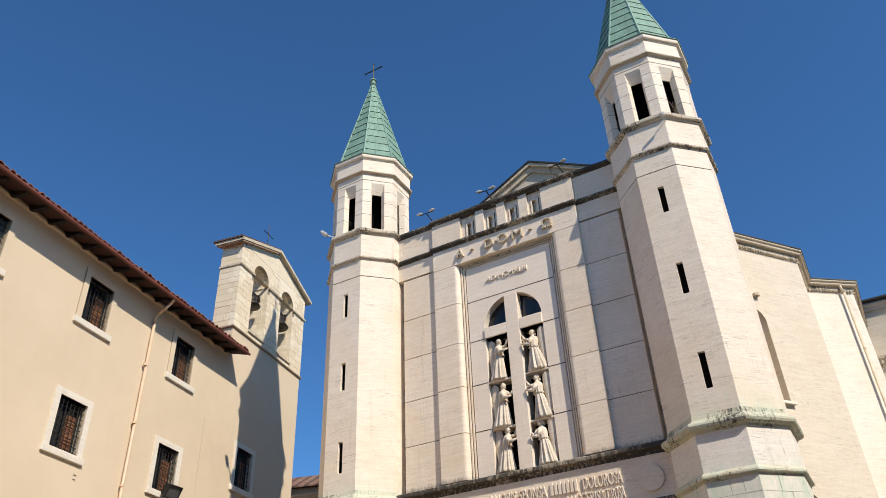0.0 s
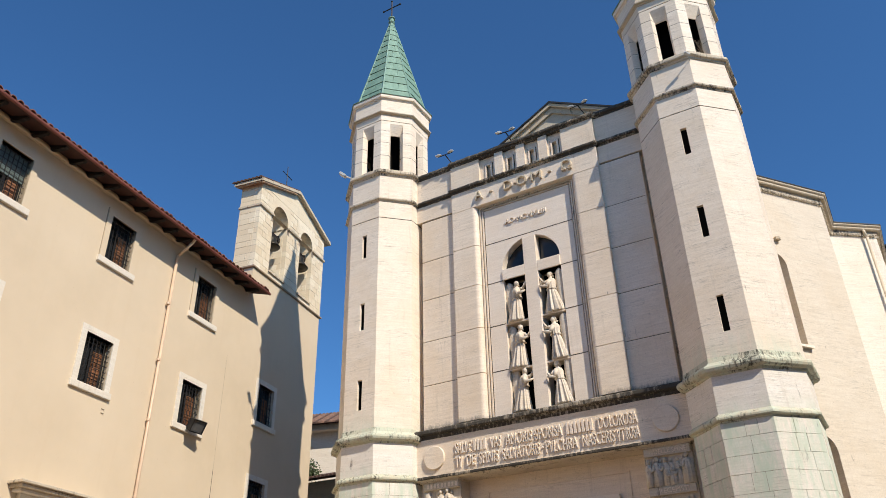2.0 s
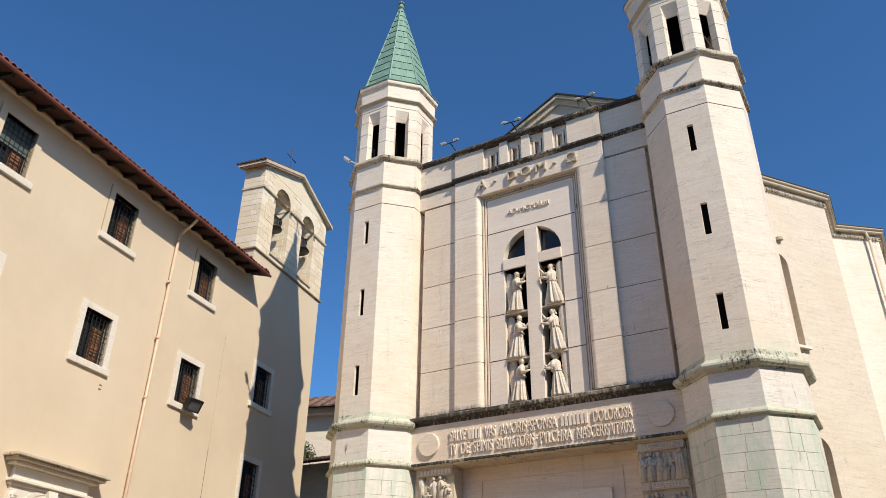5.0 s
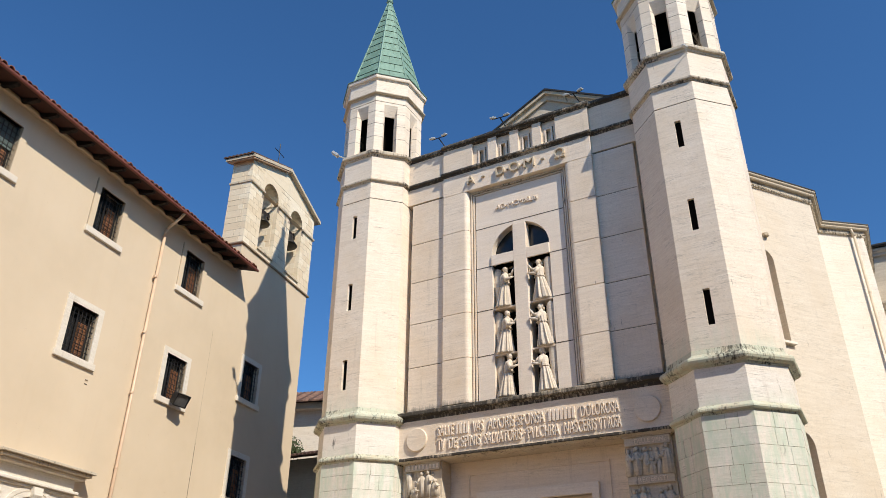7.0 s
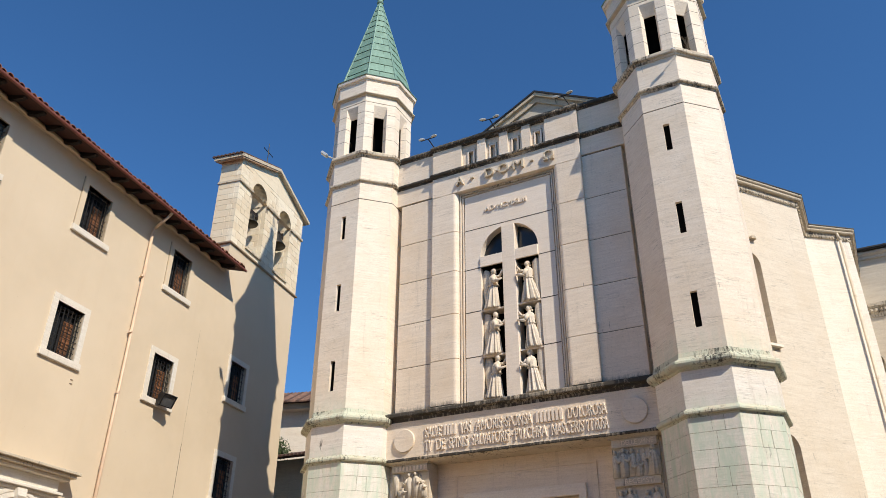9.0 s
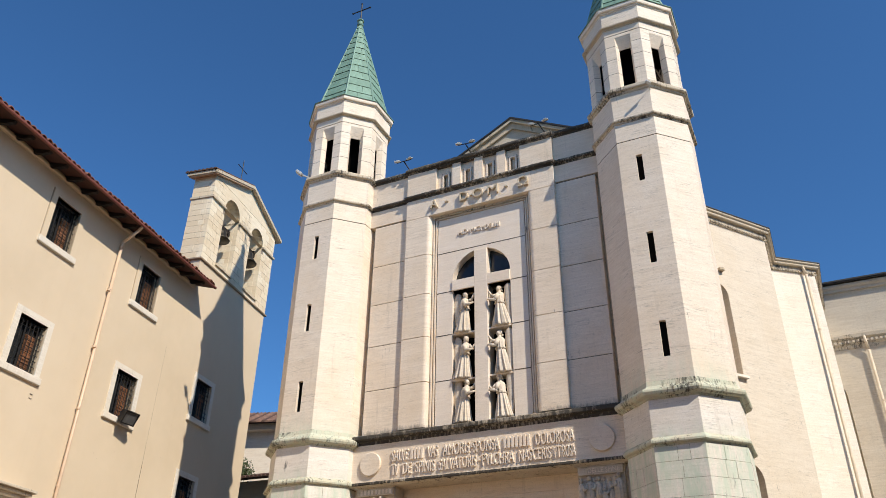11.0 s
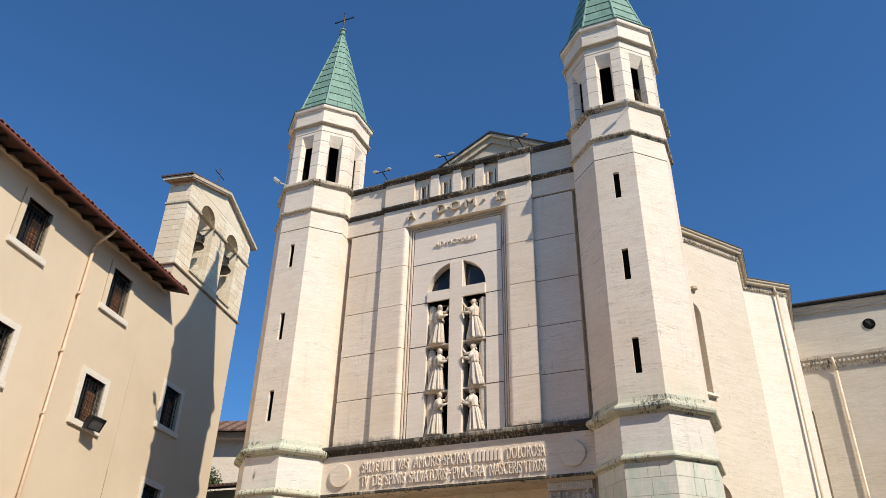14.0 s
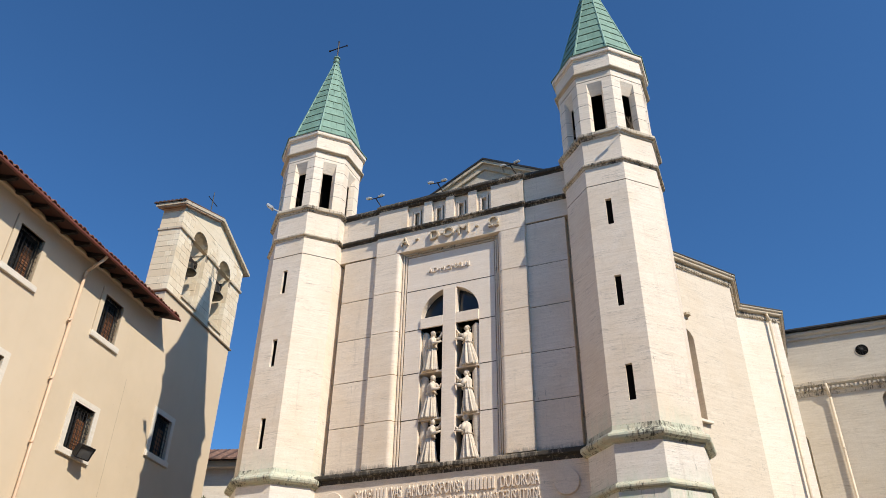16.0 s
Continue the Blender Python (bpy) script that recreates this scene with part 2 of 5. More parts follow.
def rings(bm, loops, close=True, cap=True):
    """Skin a list of vertex loops of equal length."""
    vs = [[bm.verts.new(p) for p in lp] for lp in loops]
    n = len(vs[0])
    for a, b in zip(vs, vs[1:]):
        for i in range(n if close else n - 1):
            j = (i + 1) % n
            bm.faces.new((a[i], a[j], b[j], b[i]))
    if cap:
        bm.faces.new(vs[0][::-1])
        bm.faces.new(vs[-1])
    return vs


T8 = math.tan(math.pi / 8)


def octagon(a, z, jit=0.0):
    c = a * T8
    return [Vector((x + random.uniform(-jit, jit), y + random.uniform(-jit, jit), z)) for x, y in ((-c, -a), (c, -a), (a, -c), (a, c), (c, a), (-c, a), (-a, c), (-a, -c))]


def oct_stack(profile, cap=True):
    bm = bmesh.new()
    rings(bm, [octagon(a, z) for a, z in profile], cap=cap)
    return bm


def oct_worn(profile, seg=5, jit=0.008):
    """An octagonal moulding with chipped, uneven edges."""
    bm = bmesh.new()
    loops = []
    for a, z in profile:
        base = octagon(a, z)
        lp = []
        for i in range(8):
            p, q = base[i], base[(i + 1) % 8]
            for k in range(seg):
                s = p.lerp(q, k / seg)
                lp.append(s + Vector((random.uniform(-jit, jit), random.uniform(-jit, jit), random.uniform(-jit, jit))))
        loops.append(lp)
    rings(bm, loops)
    return bm


def along_x(profile, x0, x1, step=0.2, jit=0.006):
    """A moulding of profile (y, z) run along x with slightly chipped edges."""
    bm = bmesh.new()
    n = max(1, int((x1 - x0) / step))
    loops = []
    for i in range(n + 1):
        x = x0 + (x1 - x0) * i / n
        loops.append([Vector((x, y + random.uniform(-jit, jit), z + random.uniform(-jit, jit))) for y, z in profile])
    rings(bm, loops)
    return bm


def rod(bm, p, q, r, n=8, r2=None):
    p, q = Vector(p), Vector(q)
    d = (q - p).normalized()
    u = d.orthogonal().normalized()
    w = d.cross(u)
    r2 = r if r2 is None else r2
    rings(bm, [[c + (u * math.cos(2 * math.pi * i / n) + w * math.sin(2 * math.pi * i / n)) * rr for i in range(n)] for c, rr in ((p, r), (q, r2))])


def ball(bm, c, rx, ry, rz, n=8, k=6):
    loops = []
    for j in range(1, k):
        a = math.pi * j / k
        loops.append([Vector((c[0] + rx * math.sin(a) * math.cos(2 * math.pi * i / n), c[1] + ry * math.sin(a) * math.sin(2 * math.pi * i / n), c[2] - rz * math.cos(a))) for i in range(n)])
    rings(bm, loops)


def pierced(u0, u1, v0, v1, holes, depth, at, back=False):
    """A wall face from (u0, v0) to (u1, v1) with holes (a, b, bottom, top) going depth deep; top is a number or a function of u.
    at(u, v, d) gives the place of a point d behind the face."""
    bm = bmesh.new()
    cuts = {u0, u1}
    hs = []
    for a, b, lo, top in holes:
        fn = top if callable(top) else (lambda u, top=top: top)
        n = 14 if callable(top) else 1
        us = [a + (b - a) * i / n for i in range(n + 1)]
        if callable(top):
            us = [a + (b - a) * (1 - math.cos(math.pi * i / n)) / 2 for i in range(n + 1)]
        cuts.update(us)
        hs.append((a, b, lo, fn, us))
    cuts = sorted(cuts)

    def quad(pts):
        out = []
        for p in pts:
            if not out or (Vector(p) - Vector(out[-1])).length > 1e-6:
                out.append(p)
        if len(out) > 2 and (Vector(out[0]) - Vector(out[-1])).length < 1e-6:
            out.pop()
        if len(out) > 2:
            bm.faces.new([bm.verts.new(p) for p in out])

    for d in ((0, depth) if back else (0,)):
        for p, q in zip(cuts, cuts[1:]):
            if q - p < 1e-6:
                continue
            mid = (p + q) / 2
            inside = sorted([h for h in hs if h[0] < mid < h[1]], key=lambda h: h[2])
            lo_p = lo_q = v0
            for a, b, lo, fn, us in inside:
                quad([at(p, lo_p, d), at(q, lo_q, d), at(q, lo, d), at(p, lo, d)])
                lo_p, lo_q = fn(p), fn(q)
            quad([at(p, lo_p, d), at(q, lo_q, d), at(q, v1, d), at(p, v1, d)])
    for a, b, lo, fn, us in hs:
        edge = [(a, lo), (b, lo)] + [(u, fn(u)) for u in reversed(us)]
        for (p, r), (q, s) in zip(edge, edge[1:] + edge[:1]):
            if abs(p - q) + abs(r - s) > 1e-6:
                quad([at(p, r, 0), at(q, s, 0), at(q, s, depth), at(p, r, depth)])
    edge = [(u0, v0), (u1, v0), (u1, v1), (u0, v1)]
    for (p, r), (q, s) in zip(edge, edge[1:] + edge[:1]):
        quad([at(p, r, 0), at(q, s, 0), at(q, s, depth), at(p, r, depth)])
    bmesh.ops.remove_doubles(bm, verts=bm.verts, dist=1e-5)
    return bm


def arch(a, b, spring):
    r, c = (b - a) / 2, (a + b) / 2
    return lambda u: spring + math.sqrt(max(0.0, r * r - (u - c) ** 2))


def letters(name, body, size, width, m, material, parent=None, depth=0.02):
    """Raised lettering in the built-in font, fitted to a height (of capitals) and a width."""
    cu = bpy.data.curves.new(name, "FONT")
    cu.body, cu.size, cu.extrude, cu.align_x = body, size / 0.69, depth, "LEFT"
    ob = new(name, cu)
    bpy.context.view_layer.update()
    dg = bpy.context.evaluated_depsgraph_get()
    me = bpy.data.meshes.new_from_object(ob.evaluated_get(dg))
    scene.collection.objects.unlink(ob)
    bpy.data.objects.remove(ob)
    xs = [v.co.x for v in me.vertices]
    k = width / (max(xs) - min(xs))
    x0 = min(xs)
    for v in me.vertices:
        v.co.x = (v.co.x - x0) * k
    bm = bmesh.new()
    bm.from_mesh(me)
    bpy.data.meshes.remove(me)
    bm.verts.ensure_lookup_table()
    seen, first = set(), None
    for v0 in bm.verts:
        if v0.index in seen:
            continue
        group, todo = [], [v0]
        seen.add(v0.index)
        while todo:
            v = todo.pop()
            group.append(v)
            for e in v.link_edges:
                w = e.other_vert(v)
                if w.index not in seen:
                    seen.add(w.index)
                    todo.append(w)
        number = {v.index: i for i, v in enumerate(group)}
        faces = {f for v in group for f in v.link_faces}
        glyph = bpy.data.meshes.new(name)
        glyph.from_pydata([v.co[:] for v in group], [], [[number[v.index] for v in f.verts] for f in faces])
        glyph.materials.append(material)
        o = new(name, glyph)
        o.parent = parent
        o.matrix_basis = m
    bm.free()

# ---- ground ----
g = bmesh.new()
box(g, -600, 600, -600, 600, -0.4, 0.0)
tagged(part("ground", g, PAVING), "pale stone paving of the church square", "ground", kind="structure")
# Unseen walls, added to block sky light and darken the shaded fronts.
for nm, q in (("wall_east", (27, 27.6, -44, 2, 0, 20)), ("wall_south", (-24, 27, -44.6, -44, 0, 15))):
    tagged(part(nm, one_box(*q), REAR), "plain stone house front closing the square", "wall", kind="structure")

# ---- church front ----
HALF, TY = 5.4, 0.106  # tower axes
church = thing("church", "cream travertine church front with carved cross window", "church")
JZ = [8.13, 9.51, 10.95, 12.40, 13.81, 15.25]  # horizontal joints
GAP = 0.010

part("rear_wall", one_box(-4.3, 4.3, 0.5, 1.3, 0, 17.2), SLAB, church)
for sx in (-1, 1):
    # recessed side panels between bay and tower, with a slot beside the tower
    for i in range(5):
        z1 = JZ[i + 1] if i < 4 else 15.35
        x0, x1 = sorted((sx * 2.5, sx * 3.84))
        part("stone_slab", bevelled(one_box(x0, x1, -0.10, 0.5, JZ[i] + GAP, z1 - GAP), 0.006, 1), SLAB, church)
    x0, x1 = sorted((sx * 2.5, sx * 4.3))
    # slot back in the darker, spotted BANDS stone
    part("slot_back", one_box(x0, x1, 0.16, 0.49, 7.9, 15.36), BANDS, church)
    part("upper_wall", one_box(x0, x1, -0.12, 0.5, 15.385, 17.1), SLAB, church)
    # pilasters with a rounded inner edge
    for i in range(5):
        bm = bmesh.new()
        pts = [(2.588, 0.3), (2.588, -0.20), (2.575, -0.212)]
        pts += [(1.67 + 0.16 - 0.16 * math.sin(a), -0.212 + 0.16 * (1 - math.cos(a))) for a in [math.pi / 2 * k / 8 for k in range(9)]]
        pts += [(1.67, 0.3)]
        rings(bm, [[Vector((sx * x, y, z)) for x, y in pts] for z in (JZ[i] + GAP, JZ[i + 1] - GAP)])
        part("pilaster_block", bm, SLAB, church)
        # two stepped jamb strips
        for a, b, y in ((1.602, 1.642, -0.06), (1.524, 1.566, -0.025)):
            xa, xb = sorted((sx * a, sx * b))
            part("jamb_strip", one_box(xa, xb, y, 0.3, JZ[i] + GAP * 0.6, min(JZ[i + 1], 15.178 if a > 1.55 else 15.10) - GAP * 0.3), SLAB, church)
    x0, x1 = sorted((sx * 1.49, sx * 2.5))
    # dark joints between the blocks, and painted shade in the jamb grooves
    part("joint_backing", one_box(x0, x1, 0.06, 0.5, 8.1, 15.25), JOINT_SHADE, church)
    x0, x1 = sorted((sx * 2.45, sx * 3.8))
    part("joint_backing", one_box(x0, x1, -0.08, 0.48, 8.1, 15.37), JOINT_SHADE, church)

# middle panel with the two niches and the arched light above the stone cross
R_ARCH, Z_SP = 0.965, 12.745
half_arch = lambda u: Z_SP + math.sqrt(max(0.0, R_ARCH ** 2 - u * u))
face = lambda u, v, d: (u, 0.0 + d, v)
part("window_wall", pierced(-1.488, 1.488, 8.13, 15.085, [(-0.955, -0.215, 8.19, 12.39), (0.235, 0.965, 8.19, 12.39), (-0.96, -0.20, Z_SP, half_arch), (0.22, 0.96, Z_SP, half_arch)], 0.42, face), PANEL, church)
# cross, slightly proud of the panel
part("stone_cross", bevelled(one_box(-0.205, 0.225, -0.05, 0.3, 8.16, 13.66), 0.01, 1), PANEL, church)
for a, b in ((-0.957, -0.206), (0.226, 0.962)):
    part("cross_arm", bevelled(one_box(a, b, -0.05, 0.3, 12.39, 12.745), 0.01, 1), PANEL, church)
    part("glass_pane", one_box(a, b, 0.26, 0.28, 12.7, 13.75), GLASS, church, "dark leaded window glass")
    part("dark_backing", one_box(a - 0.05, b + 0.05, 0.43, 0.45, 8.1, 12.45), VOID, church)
    for z in (10.945, 9.485):
        part("niche_shelf", one_box(a + 0.004, b - 0.004, 0.01, 0.42, z - 0.035, z + 0.01), PANEL, church)
for z in JZ[1:5]:
    for a, b in ((-1.487, -0.965), (0.975, 1.487)) if z < 12.5 else ((-1.487, 1.487),):
        part("panel_joint", one_box(a, b, -0.003, 0.02, z - 0.014, z + 0.014), JOINT_SHADE, church)

# beam, frieze and parapet
part("beam", bevelled(one_box(-2.592, 2.592, -0.214, 0.5, 15.252, 16.0), 0.008, 1), SLAB, church)
# near-black backing paints the shadow below the beam
part("head_backing", one_box(-1.66, 1.66, 0.06, 0.3, 15.09, 15.247), JOINT_SHADE, church)
part("head_strip", one_box(-1.648, 1.648, -0.06, 0.3, 15.178, 15.225), BANDS, church)
part("head_strip", one_box(-1.57, 1.57, -0.025, 0.3, 15.10, 15.155), WORN, church)
part("frieze_field", pierced(-1.72, 1.72, 16.2, 17.1, [(-1.33 + 0.802 * i, -1.02 + 0.802 * i, 16.24, 16.86) for i in range(4)], 0.10, lambda u, v, d: (u, -0.10 + d, v)), SLAB, church)
part("frieze_backing", one_box(-1.72, 1.72, 0.0, 0.19, 16.2, 17.1), SLAB, church)
for i in range(4):
    x = -1.33 + 0.802 * i
    bm = bmesh.new()
    for a, b, c, d in ((x + 0.02, x + 0.07, 16.24, 16.84), (x + 0.24, x + 0.29, 16.24, 16.84), (x + 0.07, x + 0.24, 16.78, 16.84)):
        box(bm, a, b, -0.13, 0.0, c, d)
    part("frieze_frame", bm, PANEL, church)
    # dark strips, just proud of the field, paint the frame's shadow outline
    bm = bmesh.new()
    for a, b, c, d in ((x - 0.005, x + 0.02, 16.21, 16.865), (x + 0.29, x + 0.315, 16.21, 16.865), (x + 0.02, x + 0.29, 16.84, 16.865), (x + 0.07, x + 0.085, 16.24, 16.78)):
        box(bm, a, b, -0.104, 0.0, c, d)
    part("frieze_groove", bm, JOINT_SHADE, church)
for a, b in ((-1.72, -1.50), (-0.90, -0.60), (-0.10, 0.20), (0.70, 1.00), (1.50, 1.72)):
    part("frieze_pier", one_box(a, b, -0.214, 0.0, 16.2, 17.1), SLAB, church)
for a, b in ((-2.592, -1.72), (1.72, 2.592)):
    part("frieze_block", one_box(a, b, -0.214, 0.5, 16.19, 17.1), SLAB, church)
corn = lambda y, z0, z1: [(0.5, z0), (y + 0.01, z0), (y - 0.015, z0 + 0.02), (y - 0.02, z0 + 0.055), (y - 0.085, z0 + 0.065), (y - 0.10, z0 + 0.09), (y - 0.10, z0 + 0.135), (y - 0.07, z0 + 0.16), (y + 0.01, z1), (0.5, z1 + 0.02)]
for a, b, y in ((-2.64, 2.64, -0.23), (-4.3, -2.642, -0.13), (2.642, 4.3, -0.13)):
    part("string_course", along_x(corn(y, 16.0, 16.19), a, b, 0.10, 0.007), SOOTY, church, "blackened weathered stone string course")
    part("parapet_coping", along_x(corn(y, 17.10, 17.36), a, b, 0.10, 0.008), SOOTY, church, "blackened weathered parapet coping")

# inscription band with two discs
part("inscription_band", one_box(-4.2, 4.2, -0.245, 0.5, 6.74, 7.80), SLAB, church)
part("main_cornice", along_x([(0.5, 7.80), (-0.255, 7.80), (-0.265, 7.875), (-0.30, 7.89), (-0.31, 7.915), (-0.385, 7.925), (-0.40, 7.95), (-0.40, 8.02), (-0.385, 8.045), (-0.19, 8.12), (0.5, 8.13)], -4.3, 4.3, 0.08, 0.007), SOOTY, church, "soot-blackened main cornice")
part("lower_cornice", along_x([(0.5, 6.60), (-0.27, 6.60), (-0.33, 6.64), (-0.345, 6.70), (-0.25, 6.745), (0.5, 6.745)], -4.15, 4.15, 0.12, 0.004), WORN, church)
part("cornice_lip", along_x([(-0.28, 6.635), (-0.352, 6.64), (-0.358, 6.66), (-0.358, 6.70), (-0.34, 6.715), (-0.28, 6.735)], -4.15, 4.15, 0.08, 0.005), SOOTY, church, "blackened lip of the lower cornice")
for sx in (-1, 1):
    bm = bmesh.new()
    rings(bm, [[Vector((sx * 3.377 + r * math.cos(2 * math.pi * i / 40), y, 7.23 + r * math.sin(2 * math.pi * i / 40))) for i in range(40)] for r, y in ((0.335, -0.24), (0.335, -0.30), (0.32, -0.315), (0.26, -0.315))])
    part("roundel", bm, SLAB, church)

# portal below
P_Y = 0.42
part("portal_wall", pierced(-2.64, 2.64, 0, 6.6, [(-1.56, 1.56, 0.02, 5.42)], 0.5, lambda u, v, d: (u, P_Y + d, v)), SLAB, church)
for a, b, c, d in ((-2.02, 2.02, 6.21, 6.25), (-2.06, -2.02, 0, 6.25), (2.02, 2.06, 0, 6.25)):
    part("portal_fillet", one_box(a, b, P_Y - 0.03, P_Y + 0.1, c, d), SLAB, church)
bm = bmesh.new()
for a, b, c, d in ((-1.75, 1.75, 5.42, 5.70), (-1.75, -1.56, 0, 5.42), (1.56, 1.75, 0, 5.42)):
    box(bm, a, b, P_Y - 0.14, P_Y + 0.1, c, d)
part("door_surround", bm, PANEL, church)
for sx in (-1, 1):
    a, b = sorted((sx * 0.01, sx * 1.55))
    leaf = part("door", one_box(a, b, P_Y + 0.3, P_Y + 0.38, 0, 5.42), WOOD_DARK, church, "dark wooden portal leaf")
    for k in range(4):
        part("door_panel", bevelled(one_box(a + 0.15, b - 0.15, P_Y + 0.26, P_Y + 0.31, 0.25 + 1.3 * k, 1.35 + 1.3 * k), 0.02, 1), WOOD_DARK, leaf)
    # carved pillars beside the portal
    a, b = sorted((sx * 2.64, sx * 3.83))
    part("portal_pillar", one_box(a, b, -0.10, 0.5, 0, 6.6), RELIEF, church)
    a2, b2 = sorted((sx * 3.83, sx * 4.2))
    part("pillar_side", one_box(a2, b2, 0.02, 0.5, 0, 6.6), SLAB, church)
    part("name_band", bevelled(one_box(a + 0.02, b - 0.02, -0.20, 0.0, 6.36, 6.56), 0.01, 1), RELIEF, church)
    part("name_band", bevelled(one_box(a + 0.02, b - 0.02, -0.20, 0.0, 5.42, 5.62), 0.01, 1), RELIEF, church)
    part("pillar_capital", one_box(a - 0.03, b + 0.03, -0.23, 0.3, 6.56, 6.6), WORN, church)

# nave gable behind the parapet
GY = 3.45
bm = bmesh.new()
rings(bm, [[Vector((-4.2, y, 0)), Vector((4.2, y, 0)), Vector((4.2, y, 19.05)), Vector((0, y, 21.3)), Vector((-4.2, y, 19.05))] for y in (GY, 28.0)])
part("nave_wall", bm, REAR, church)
for sx in (-1, 1):
    for d0, d1, y0, y1, mat, nm in ((0.0, 0.17, -0.22, 0.2, WORN, "raking_cornice"), (0.17, 0.42, -0.10, 0.1, WORN, "raking_moulding"), (-0.05, 0.03, -0.26, 24.4, LEAD, "roof_sheet")):
        bm = bmesh.new()
        loops = []
        for y in (GY + y0, GY + y1):
            loops.append([Vector((0, y, 21.36 - d0)), Vector((sx * 4.4, y, 21.36 - d0 - 2.357)), Vector((sx * 4.4, y, 21.36 - d1 - 2.357)), Vector((0, y, 21.36 - d1))])
        rings(bm, loops)
        part(nm, bm, mat, church)
part("flat_roof", one_box(-4.3, 4.3, 1.31, 3.44, 16.4, 16.6), LEAD, church)

# raised lettering
up = lambda x, y, z: pose(x, y, z, 90, 0, 0)
for body, x, w in (("A", -1.665, 0.27), ("\u00b7", -1.12, 0.07), ("D", -0.60, 0.29), ("\u00b7", -0.25, 0.07), ("O", -0.14, 0.36), ("\u00b7", 0.28, 0.07), ("M", 0.38, 0.36), ("\u00b7", 0.98, 0.07), ("\u03a9", 1.42, 0.34)):
    if body == "\u00b7":
        long = 0.06 if abs(x) > 0.9 else 0.03
        part("letter_dash", bevelled(one_box(x + 0.035 - long, x + 0.035 + long, -0.285, -0.20, 15.60, 15.65), 0.01, 1), WORN, church)
    else:
        letters("letter", body, 0.33, w, up(x, -0.262, 15.47), WORN, church, 0.05)
letters("date_letter", "AD\u00b7MCMXLIII", 0.17, 1.43, up(-0.76, -0.02, 14.36), PANEL, church, 0.03)
# words with their start and width; None stands for a plain bar
LINE_1 = [("SALVE", -2.68, 0.52), (None, -2.08, 0.42), ("VAS", -1.56, 0.33), ("AMORIS", -1.08, 0.80), ("SPONSA", -0.18, 0.78), (None, 0.72, 0.78), ("DOLOROSA", 1.62, 1.04)]
LINE_2 = [("TV", -2.68, 0.22), ("DE", -2.32, 0.27), ("SPINIS", -1.92, 0.60), ("SALVATORIS", -1.20, 1.12), ("PVLCHRA", 0.10, 0.90), ("NASCERIS", 1.14, 0.88), ("VT", 2.08, 0.20), ("ROSA", 2.33, 0.34)]
for z, line in ((7.245, LINE_1), (6.86, LINE_2)):
    for body, x, w in line:
        if body:
            letters("inscription_letter", body, 0.31, w, up(x, -0.265, z), PANEL, church, 0.03)
        else:
            n = max(3, round(w / 0.11))
            for k in range(n):
                part("inscription_bar", one_box(x + w * k / n, x + w * (k + 0.6) / n, -0.295, -0.24, z, z + 0.31), PANEL, church)
for z, x in ((7.40, -0.24), (7.02, -0.02)):
    part("inscription_dot", bevelled(one_box(x, x + 0.05, -0.29, -0.24, z - 0.025, z + 0.025), 0.008, 1), PANEL, church)
letters("relief_letter", "DELLE SPINE", 0.11, 0.80, up(2.93, -0.21, 6.405), PANEL, church, 0.015)
letters("relief_letter", "RECEPISTI", 0.11, 0.72, up(2.93, -0.21, 5.465), PANEL, church, 0.015)

# ---- octagonal bell towers ----


